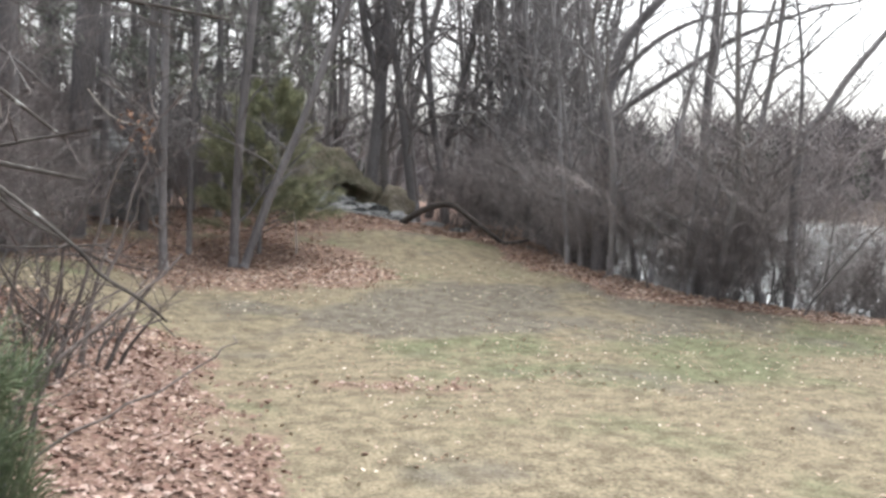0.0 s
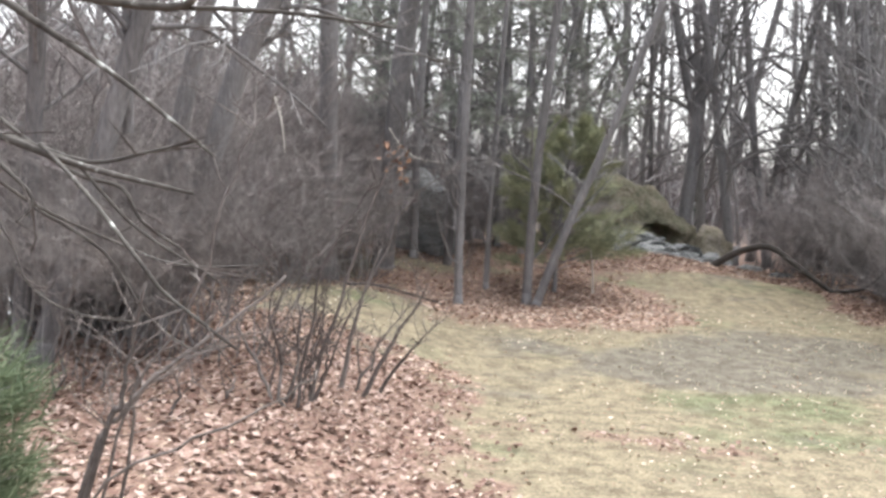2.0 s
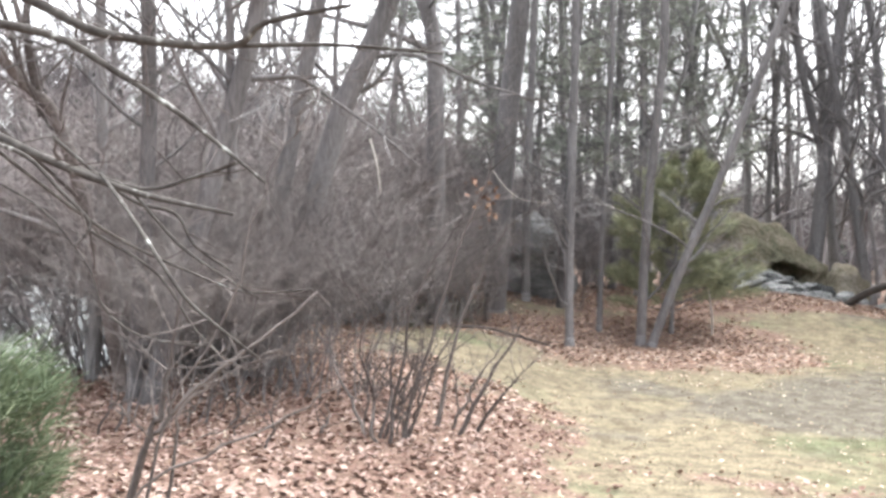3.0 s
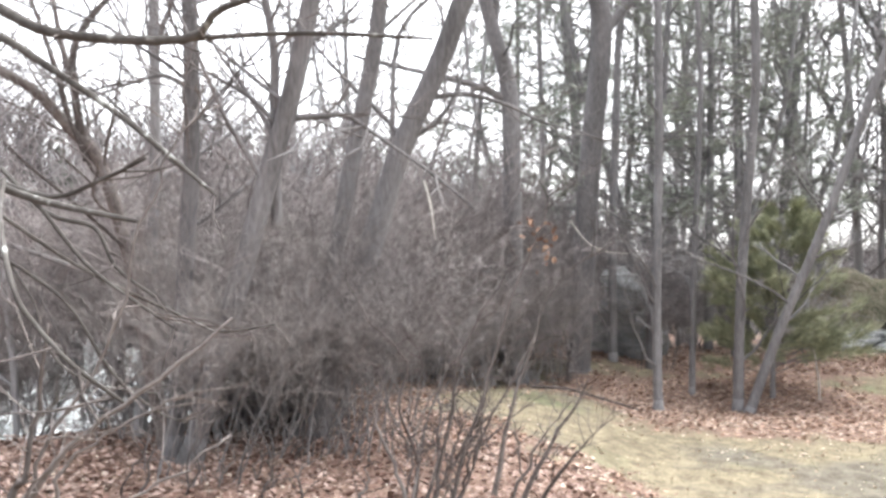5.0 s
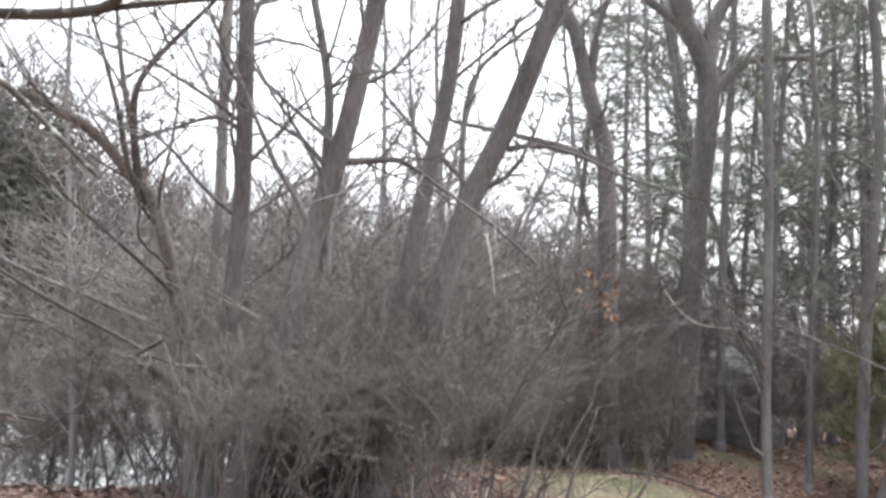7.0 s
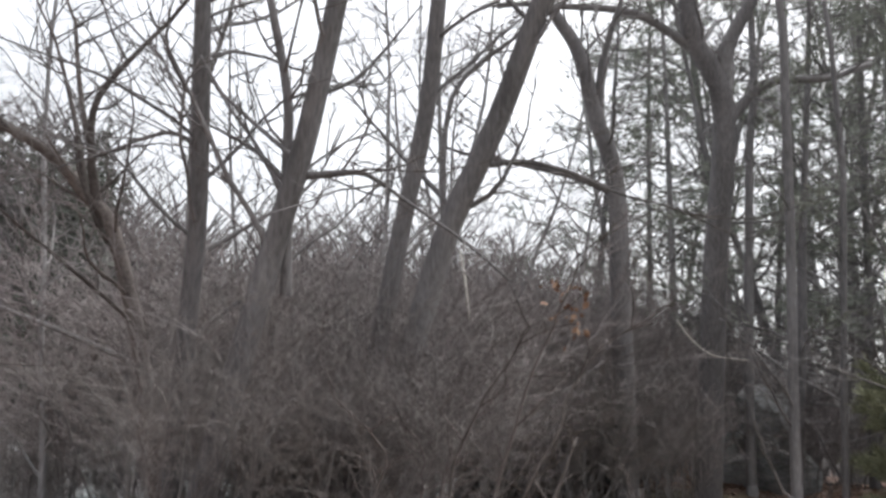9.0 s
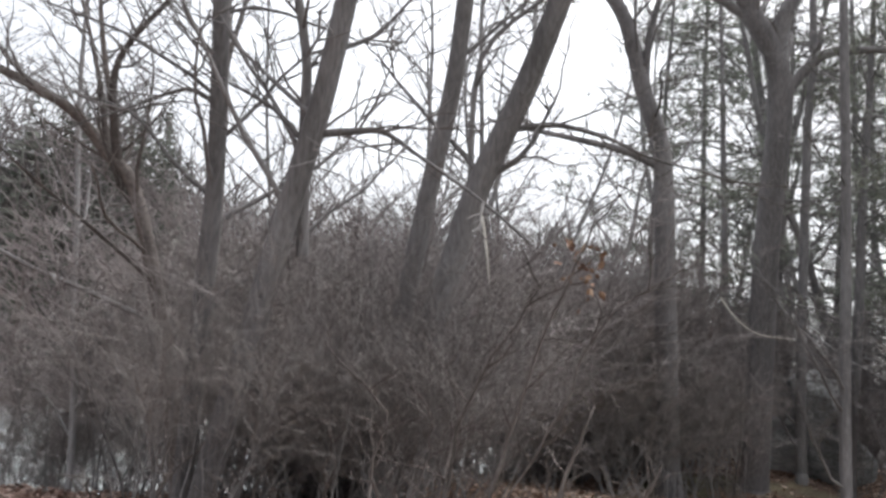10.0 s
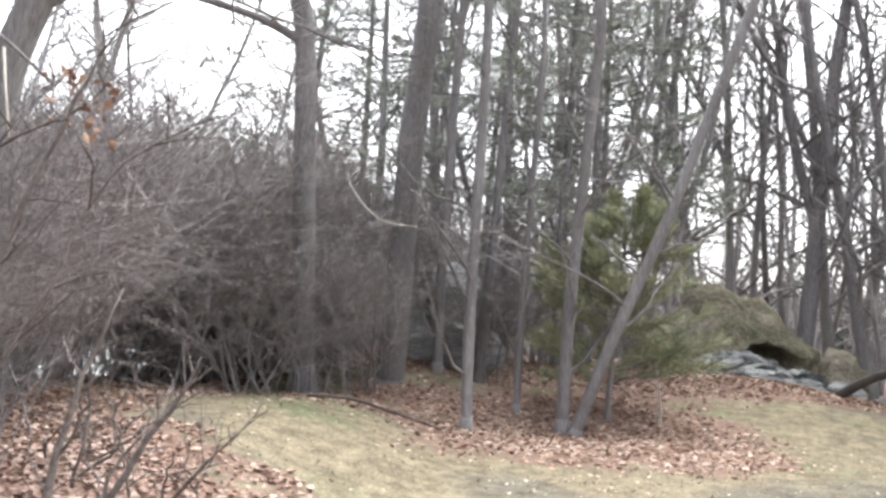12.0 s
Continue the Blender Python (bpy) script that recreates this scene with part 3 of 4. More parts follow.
def young_pine(at, height, width, seed, label, tufts=10, size=0.13, whorls=9, blades=7, thick=0.05, mat=None):
    rng = random.Random(seed)
    tree = thing("young_pine", at, label, "pine tree")
    g = Geo()
    pts = wander(Vector((0, 0, -0.05)), Vector((0, 0, 1)), height, 8, 0.03, rng, 0.05)
    g.tube(pts, 0.012 * height + 0.01, 0.008, 7)
    part("trunk", g, BARK_DARK, tree)
    nd = Geo()
    for i in range(whorls):
        u = 0.17 + 0.8 * i / (whorls - 1)
        for k in range(rng.randint(5, 8)):
            p, _ = along(pts, u + rng.uniform(-0.04, 0.04))
            ln = width * 0.5 * (0.1 + 0.8 * (1.0 - u) ** 0.5) * rng.uniform(0.5, 1.15) + 0.05
            q = wander(p, unit(rng, rng.uniform(0.05, 0.5)), ln, 5, 0.14, rng, 0.05)
            br = Geo()
            br.tube(q, 0.008, 0.003, 4)
            part("branch", br, BARK_DARK, tree)
            for _ in range(tufts):
                a, d = along(q, rng.uniform(0.2, 1) ** 0.55)
                tuft(nd, a + Vector((rng.gauss(0, 0.03), rng.gauss(0, 0.03), rng.gauss(0, 0.03))), d + Vector((0, 0, 0.3)), size, rng, blades, thick)
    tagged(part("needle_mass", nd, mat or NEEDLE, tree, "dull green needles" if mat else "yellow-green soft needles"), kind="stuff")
    return tree


def tall_pine(seed, height):
    """A thin pine with flat boughs that carry clumps of needles."""
    rng = random.Random(seed)
    tree = thing("tall_pine", (0, 0, 0), "tall thin pine with dark layered needle clumps", "pine tree", "woodland pines")
    g = Geo()
    pts = wander(Vector((0, 0, -0.2)), Vector((0, 0, 1)), height, 10, 0.025, rng, 0.03)
    g.tube(pts, 0.085, 0.025, 8)
    part("trunk", g, BARK_DARK, tree)
    tw, nd = Geo(), Geo()
    for i in range(56):
        u = 0.12 + 0.88 * (i + rng.random()) / 56
        p, _ = along(pts, u)
        ln = 2.9 * (1.2 - u) * rng.uniform(0.4, 1.1) + 0.4
        q = wander(p, unit(rng, rng.uniform(-0.15, 0.3)), ln, 5, 0.12, rng, 0.01)
        br = Geo()
        br.tube(q, 0.016, 0.005, 4)
        part("branch", br, BARK_DARK, tree)
        twigs_on(tw, q, 6, 0.6, 0.007, rng, 1, 0.3)
        if u > 0.24:
            side = Vector((-(q[-1] - p).y, (q[-1] - p).x, 0)).normalized()
            for _ in range(rng.randint(2, 4)):
                a, d = along(q, rng.uniform(0.3, 1))
                hub = a + side * rng.gauss(0, 0.3)
                for _ in range(7):
                    tuft(nd, hub + Vector((rng.gauss(0, 0.16), rng.gauss(0, 0.16), rng.gauss(0, 0.05))), d + Vector((0, 0, 0.4)), 0.19, rng, 6, 0.034)
    tagged(part("twig_mass", tw, BARK_DARK, tree), kind="stuff")
    tagged(part("needle_mass", nd, NEEDLE_DARK, tree, "dull dark green needle clumps"), kind="stuff")
    return tree


young_pine(on_land(2.6, 13.9), 2.65, 3.1, 31, "bushy young pine with soft yellow-green needles above leaf litter", 50, 0.16, 15, 7, 0.027)
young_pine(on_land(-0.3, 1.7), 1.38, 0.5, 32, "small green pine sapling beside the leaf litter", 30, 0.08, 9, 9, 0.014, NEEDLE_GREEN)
PINES = [tall_pine(41, 9), tall_pine(42, 11)]
PINES[0].matrix_basis = pose(0.9, 15.2, land(0.9, 15.2), 0, 2, 40)
PINES[1].matrix_basis = pose(1.9, 17.2, land(1.9, 17.2), 0, 1, 80)
for x, y, k, a in ((-1.0, 17.0, 0, 200), (3.4, 19.8, 1, 10), (1.0, 18.6, 1, 240), (-0.7, 19.6, 1, 330), (2.7, 18.6, 0, 150), (-2.6, 17.2, 0, 75), (-1.9, 18.9, 1, 120), (0.2, 20.9, 0, 50), (4.4, 23, 0, 90), (11.8, 23.0, 0, 30), (2.4, 17.5, 0, 305)):
    copy_thing(PINES[k], pose(x, y, land(x, y), 0, 2, a))


# ---- brush ----
def thicket_bush(seed, height, width, stems, fine=5, low=0.12, lean=0.35, thin=1.0):
    rng = random.Random(seed)
    bush = thing("thicket_bush", (0, 0, 0), "tangled leafless grey-brown brush on the bank", "bush", "bank brush")
    tw = Geo()
    for _ in range(stems):
        p = Vector((rng.gauss(0, width * 0.14), rng.gauss(0, width * 0.14), -0.1))
        q = wander(p, Vector((rng.gauss(0, lean), rng.gauss(0, lean), 1)), height * rng.uniform(0.55, 1.1), 7, 0.13, rng, 0.02)
        st = Geo()
        st.tube(q, rng.uniform(0.007, 0.016) * (0.4 + 0.6 * thin), 0.003, 4)
        part("stem", st, TWIG, bush)
        twigs_on(tw, q, 11, height * 0.3, 0.0052 * thin, rng, 1, low, 0.03, 0.28, fine_steps=1 if thin == 1 else 2)
        for _ in range(fine):
            a, d = along(q, rng.uniform(low + 0.12, 0.95))
            b = wander(a, d + unit(rng, 0.1) * 0.95, height * 0.4, 4, 0.24, rng, 0.0)
            tw.tube(b, 0.0068 * thin, 0.003 * thin, 3)
            twigs_on(tw, b, 11, height * 0.17, 0.0046 * thin, rng, 1, 0.1, 0.0, 0.32, fine_steps=1)
    tagged(part("twig_mass", tw, BRUSH if thin == 1 else TWIG_DARK, bush), kind="stuff")
    return bush


BUSHES = [thicket_bush(51, 2.5, 1.6, 15), thicket_bush(52, 2.1, 1.8, 15), thicket_bush(53, 2.8, 1.4, 14), thicket_bush(54, 1.5, 1.5, 13), thicket_bush(55, 2.6, 1.5, 10, 6, 0.52, 0.22), thicket_bush(56, 2.3, 1.6, 16, 9, 0.36, 0.2, 0.5)]


def plant_brush():
    rng = random.Random(8)
    spots = []
    # bank to the right
    line = smooth_line([(7.3, 17.6, 0), (7.9, 15.8, 0), (8.2, 12.8, 0), (8.3, 10.4, 0), (9.5, 9.3, 0), (11.5, 8.3, 0), (14.5, 7.2, 0)], 6)
    for i in range(44):
        p, d = along(line, (i + rng.random()) / 44)
        n = Vector((d.y, -d.x, 0))
        if n.x < 0:
            n = -n
        q = p + n * rng.uniform(-0.2, 1.6)
        spots.append((q.x, q.y, rng.choice((4, 0, 1)) if q.y < 12 else rng.choice((0, 1, 2)), rng.uniform(0.65, 1.2)))
    # pond edge and the clearing's far side
    for i in range(24):
        x = rng.uniform(-6.5, -1.75)
        k = 4 if x < -2.9 else rng.choice((0, 1, 2))
        if x < -2.9 and rng.random() < 0.6:
            continue
        spots.append((x, 7.35 + rng.uniform(-0.1, 1.0) + (0.25 if x < -2.8 else 0), k, rng.uniform(0.68, 0.86)))
    edge = smooth_line([(-1.85, 7.7, 0), (-2.2, 10, 0), (-2.25, 12.6, 0), (-1.7, 13.9, 0), (-1.2, 14.8, 0)], 6)
    for i in range(46):
        p, d = along(edge, (i + rng.random()) / 46)
        q = p + Vector((-d.y, d.x, 0)) * rng.uniform(-0.05, 1.5)
        spots.append((q.x, q.y, rng.choice((0, 2, 2)), rng.uniform(0.95, 1.2) * (0.85 + 0.15 * ease((q.y - 8) / 3))))
    for x, y, k, z in ((-0.9, 15.6, 1, 0.95), (-0.2, 16.4, 3, 1.2), (0.6, 17.0, 3, 1.25), (1.4, 17.6, 1, 1.0), (2.3, 18.0, 3, 1.2), (3.1, 18.3, 3, 1.1), (-0.9, 18.0, 1, 1.1), (3.8, 17.2, 3, 0.8), (-1.6, 15.9, 2, 1.3), (-2.2, 14.6, 2, 1.3), (-2.6, 15.6, 0, 1.4), (-1.3, 12.1, 2, 0.8), (-1.0, 12.7, 0, 0.85), (-0.6, 13.0, 5, 0.8), (-0.4, 13.7, 0, 0.75)):
        spots.append((x, y, k, z))
    for i in range(8):
        spots.append((rng.uniform(8, 12), rng.uniform(17.5, 22), rng.choice((1, 3)), rng.uniform(0.8, 1.1)))
    for x, y, z in ((-3.15, 7.3, 0.95), (-4.5, 7.6, 1.05), (-3.9, 8.1, 1.05), (-3.3, 7.65, 0.9), (-5.2, 7.9, 1.1), (-4.9, 7.2, 0.8), (-5.9, 7.6, 0.95), (-4.7, 8.3, 1.15)):
        spots.append((x, y, 4, z))
    # airy shrubs among the leaves
    for x, y, z in ((-0.95, 7.0, 0.72), (-1.5, 6.9, 0.8), (-1.85, 5.85, 0.72), (-1.3, 7.6, 0.85), (0.95, 15.2, 0.75)):
        spots.append((x, y, 5, z))
    used = set()
    for x, y, k, s in spots:
        if x < -2.6 and (-0.96 if k != 4 else -0.87) < (x - 1.1) / (y - 1.2) < (-0.65 if k != 4 else -0.8):
            continue
        z = max(land(x, y), WATER_LEVEL - 0.25)
        m = pose(x, y, z, rng.gauss(0, 5), rng.gauss(0, 5), rng.uniform(0, 360))
        if k in used:
            ob = copy_thing(BUSHES[k], m)
        else:
            ob = BUSHES[k]
            ob.matrix_basis = m
            used.add(k)
        ob.scale = (s, s, s)


plant_brush()


# ---- shrubs and branches close by ----
def stem_shrub(name, at, lines, label, seed, r=0.012, twigs=6, ln=0.3, mat=None, wobble=0.011, fine=0.0045):
    """A shrub whose stems are parts, with a mesh of twigs."""
    rng = random.Random(seed)
    base = Vector(at)
    ob = thing(name, base, label, "shrub")
    tw = Geo()
    for line in lines:
        q = smooth_line([Vector(p) - base for p in line], 4)
        q = [p + Vector((rng.gauss(0, wobble), rng.gauss(0, wobble), 0)) for p in q]
        g = Geo()
        k = rng.uniform(0.5, 1.25)
        g.tube(q, r * k, min(r * k * 0.35, 0.003), 6)
        part("stem", g, mat or DARK_STEM, ob)
        twigs_on(tw, q, twigs, ln, fine, rng, 2, 0.25, 0.04)
    tagged(part("twig_mass", tw, mat or DARK_STEM, ob), kind="stuff")
    return ob


def clump():
    rng = random.Random(61)
    base = on_land(-0.25, 5.85)
    lines = []
    for i in range(9):
        a, b = rng.gauss(-0.02, 0.1), rng.gauss(0, 0.1)
        h = rng.uniform(0.35, 1.25)
        p = base + Vector((a, b, -0.05))
        d = Vector((rng.gauss(0.12, 0.3), rng.gauss(0, 0.25), 1))
        lines.append([p] + [p + d * h * u + Vector((rng.gauss(0, 0.05), rng.gauss(0, 0.05), 0)) * h for u in (0.3, 0.6, 0.85, 1)])
    lines += [[(-0.24, 5.77, 0.3), (-0.16, 5.79, 0.96), (-0.05, 5.81, 1.41), (0.24, 5.84, 1.89)],
              [(-0.16, 5.98, 0.3), (0.07, 6.01, 0.94), (0.27, 6.04, 1.32), (0.42, 6.06, 1.71), (0.76, 6.09, 1.98)],
              [(-0.2, 5.95, 0.3), (-0.05, 5.98, 0.9), (0.1, 6.0, 1.45), (0.3, 6.03, 2.0), (0.36, 6.05, 2.25)]]
    stem_shrub("shrub", base, lines, "many-stemmed leafless shrub rising from dead leaves", 62, 0.0145, 8, 0.4)
    base = on_land(0.02, 6.65)
    stem_shrub("shrub", base, [[(-0.06, 6.59, 0.22), (0.05, 6.61, 0.87), (0.22, 6.63, 1.38)], [(0.1, 6.61, 0.2), (0.39, 6.64, 0.78), (0.6, 6.67, 1.12)], [(0.06, 6.7, 0.22), (0.2, 6.7, 0.6), (0.42, 6.75, 0.9)],
                               [(0.2, 6.9, 0.18), (0.42, 6.9, 0.5), (0.62, 6.9, 0.75)]], "leaning leafless shoots in dead leaves", 63, 0.02, 7, 0.34)
    # low shoots among the leaves
    for k, (x, y, count, tall) in enumerate(((-1.48, 5.87, 5, 0.55), (-1.95, 5.4, 4, 0.6), (-1.6, 6.9, 5, 0.7), (0.27, 7.5, 3, 0.75), (-0.45, 7.4, 4, 0.7), (-0.62, 7.95, 4, 0.6), (-0.9, 5.3, 3, 0.4))):
        base = on_land(x, y)
        shoots = []
        for _ in range(count):
            p = base + Vector((rng.gauss(0, 0.13), rng.gauss(0, 0.13), -0.03))
            d = Vector((rng.gauss(0.22, 0.32), rng.gauss(0, 0.25), 1)) * tall * rng.uniform(0.5, 1.15)
            shoots.append([p] + [p + d * u + Vector((rng.gauss(0, 0.025), rng.gauss(0, 0.025), 0)) for u in (0.35, 0.7, 1)])
        stem_shrub("shrub", base, shoots, "low bare shoots standing in dead leaves", 160 + k, 0.011, 5, 0.25)
    base = on_land(-0.42, 2.35)
    stem_shrub("sapling", base, [[base, (-0.2, 2.3, 1.02), (-0.14, 2.3, 1.15), (-0.02, 2.3, 1.28), (0.11, 2.33, 1.38), (0.24, 2.36, 1.5)],
                                 [base + Vector((0.07, -0.05, 0)), (-0.14, 2.25, 1.03), (-0.08, 2.25, 1.22), (0.0, 2.25, 1.36), (0.08, 2.25, 1.53), (0.12, 2.25, 1.71), (0.16, 2.27, 1.83), (0.22, 2.3, 1.9)],
                                 [base + Vector((0.12, 0.05, 0)), (-0.13, 2.35, 1.01), (-0.1, 2.35, 1.2), (0.01, 2.37, 1.28), (0.1, 2.4, 1.34)],
                                 [base + Vector((0.02, -0.08, 0)), (-0.15, 2.25, 1.09), (-0.11, 2.25, 1.19), (-0.09, 2.25, 1.32), (-0.05, 2.22, 1.48)]], "crooked many-stemmed leafless sapling leaning over dead leaves", 64, 0.0085, 7, 0.2, wobble=0.005, fine=0.0024)
    base = on_land(-0.5, 2.1)
    stem_shrub("bent_sapling", base, [[base, (-0.17, 2.15, 0.95), (0.11, 2.14, 1.16), (0.28, 2.14, 1.25), (0.36, 2.15, 1.31)]], "single thin bare stem bending over the lawn", 65, 0.0045, 0, 0.1)
    # dead leaves that still hang on the tallest stem
    rng = random.Random(66)
    g = Geo()
    for _ in range(26):
        g.leaf(Vector((0.34, 6.05, 1.95)) + Vector((rng.gauss(0, 0.05), rng.gauss(0, 0.05), rng.gauss(0, 0.07))), rng.uniform(0.03, 0.055), rng, 1.5)
    for _ in range(12):
        g.leaf(Vector((0.24, 6.02, 2.08)) + Vector((rng.gauss(0, 0.05), rng.gauss(0, 0.05), rng.gauss(0, 0.04))), rng.uniform(0.03, 0.055), rng, 1.5)
    tagged(new("hanging_leaves", g.mesh("hanging_leaves", ORANGE)), "withered orange-brown leaves hanging on a shrub", "leaves", kind="stuff")


clump()


def overhanging_tree():
    base = on_land(-2.7, 2.0)
    rng = random.Random(71)
    tree = thing("overhanging_tree", base, "leafless tree with lichened branches reaching over the leaves", "tree")
    trunk = smooth_line([p - base for p in (base, Vector((-2.6, 2.05, 1.4)), Vector((-2.5, 2.2, 3.0)), Vector((-2.55, 2.2, 5.0)))], 4)
    g = Geo()
    g.tube(trunk, 0.12, 0.05, 9)
    part("trunk", g, LICHEN, tree)
    tw = Geo()
    for line, a, b in (([(-2.55, 2.15, 2.2), (-1.7, 2.6, 2.15), (-0.98, 2.71, 1.96), (-0.82, 2.63, 1.92), (-0.6, 2.55, 1.84), (-0.31, 2.47, 1.75), (0.0, 2.4, 1.69)], 0.034, 0.005),
                       ([(-0.52, 2.55, 1.82), (-0.3, 2.51, 1.76), (-0.13, 2.46, 1.79), (0.01, 2.4, 1.82)], 0.009, 0.004),
                       ([(-2.5, 2.2, 3.0), (-1.8, 2.8, 2.75), (-1.18, 3.0, 2.53), (-0.91, 2.97, 2.41), (-0.66, 2.93, 2.3), (-0.23, 2.91, 2.25), (-0.09, 2.86, 2.31), (0.19, 2.83, 2.35)], 0.036, 0.007),
                       ([(-0.23, 2.91, 2.25), (0.1, 2.95, 2.26), (0.45, 3.0, 2.24)], 0.012, 0.005),
                       ([(-2.53, 2.2, 2.6), (-1.7, 2.65, 2.45), (-0.98, 2.72, 2.3), (-0.71, 2.74, 2.24), (-0.53, 2.76, 2.14), (-0.31, 2.78, 2.0), (-0.05, 2.8, 1.8)], 0.028, 0.005),
                       ([(-0.82, 2.6, 1.9), (-0.6, 2.44, 1.84), (-0.49, 2.42, 1.75), (-0.39, 2.4, 1.66), (-0.42, 2.38, 1.6)], 0.01, 0.004),
                       ([(-0.31, 2.47, 1.75), (-0.18, 2.48, 1.61), (-0.06, 2.49, 1.53), (0.04, 2.5, 1.47)], 0.007, 0.003),
                       ([(-0.42, 2.46, 1.64), (-0.26, 2.52, 1.53), (-0.17, 2.58, 1.37), (-0.09, 2.64, 1.28), (-0.03, 2.68, 1.25)], 0.006, 0.002),
                       ([(-1.7, 2.65, 2.0), (-1.0, 2.9, 1.8), (-0.77, 3.0, 1.57), (-0.68, 3.0, 1.39), (-0.53, 3.0, 1.3), (-0.32, 3.0, 1.28)], 0.0045, 0.004),
                       ([(-0.71, 2.74, 1.93), (-0.39, 2.6, 1.74), (-0.25, 2.6, 1.7), (-0.19, 2.6, 1.61), (-0.08, 2.6, 1.54)], 0.009, 0.004),
                       ([(-0.42, 2.5, 1.8), (-0.2, 2.25, 1.68), (-0.02, 2.09, 1.54), (0.03, 2.09, 1.48), (0.12, 2.07, 1.42), (0.18, 2.12, 1.36)], 0.008, 0.0035),
                       ([(-0.98, 2.71, 1.96), (-0.85, 3.3, 1.66), (-0.55, 3.54, 1.48), (-0.25, 3.2, 1.45), (0.06, 2.93, 1.48)], 0.009, 0.004)):
        q = smooth_line([Vector(p) - base for p in line], 4)
        g = Geo()
        g.tube(q, a * 0.72, b * 0.8, 7, 0.8)
        part("branch", g, LICHEN, tree, "crooked branch with pale lichen")
        twigs_on(tw, q[len(q) // 2:], 4, 0.22, 0.003, rng, 1, 0.1, -0.02, 0.3)
    crown_on(tree, [trunk], rng, 5, 1.2, 0.02, TWIG, 0.6, 4, limb_mat=LICHEN)
    tagged(part("twig_mass", tw, DARK_STEM, tree), kind="stuff")


overhanging_tree()


def bare_stick(name, line, r, label, mat, category="stick", twigs=0):
    q = smooth_line(line, 4)
    base = q[0]
    ob = thing(name, base, label, category)
    g = Geo()
    g.tube([p - base for p in q], r, r * 0.5, 7)
    part("wood", g, mat, ob)
    if twigs:
        t = Geo()
        twigs_on(t, [p - base for p in q], twigs, 0.5, r * 0.25, random.Random(len(name)), 1, 0.2)
        tagged(part("twig_mass", t, mat, ob), kind="stuff")
    return ob


zs = land(3.2, 13.9)
bare_stick("pale_stick", [(3.22, 13.9, zs - 0.02), (3.2, 13.85, zs + 0.3), (3.13, 13.8, zs + 0.75)], 0.018, "pale barkless stick standing in dead leaves", PALE_WOOD)
bare_stick("fallen_branch", [(-0.58, 12.06, land(-0.58, 12.06) + 0.03), (-0.14, 12.12, land(-0.14, 12.12) + 0.07), (0.33, 12.19, land(0.33, 12.19) + 0.05), (0.8, 12.25, land(0.8, 12.25) + 0.02)], 0.02, "dark fallen branch lying across leaves and grass", DARK_STEM, "branch", 3)
bare_stick("hanging_twig", [(-0.66, 6.9, 2.5), (-0.59, 6.85, 2.3), (-0.56, 6.88, 2.06)], 0.008, "pale broken twig caught in the brush", PALE_WOOD)
bare_stick("hanging_twig", [(-2.65, 6.4, 1.58), (-2.55, 6.45, 1.5), (-2.49, 6.5, 1.31)], 0.007, "pale broken twig caught in the brush", PALE_WOOD)
bare_stick("hanging_twig", [(0.02, 10.8, 2.65), (0.18, 10.8, 2.44), (0.38, 10.8, 2.3), (0.7, 10.8, 2.26)], 0.006, "long pale dead twig caught among brush tops", PALE_WOOD)
log = bare_stick("arched_log", [(6.07, 16.71, land(6.07, 16.71)), (6.42, 16.33, 1.13), (6.84, 15.91, 1.26), (7.24, 15.46, 0.91), (7.72, 15.0, 0.5), (8.0, 14.6, land(8, 14.6))], 0.075, "dark fallen trunk arched over the top of the lawn", WET_BARK, "log")
g = Geo()
g.tube([p - log.location for p in smooth_line([(7.6, 15.05, 0.55), (8.02, 14.71, 0.65), (8.37, 14.67, 0.99)], 4)], 0.04, 0.015, 6)
part("limb", g, WET_BARK, log)


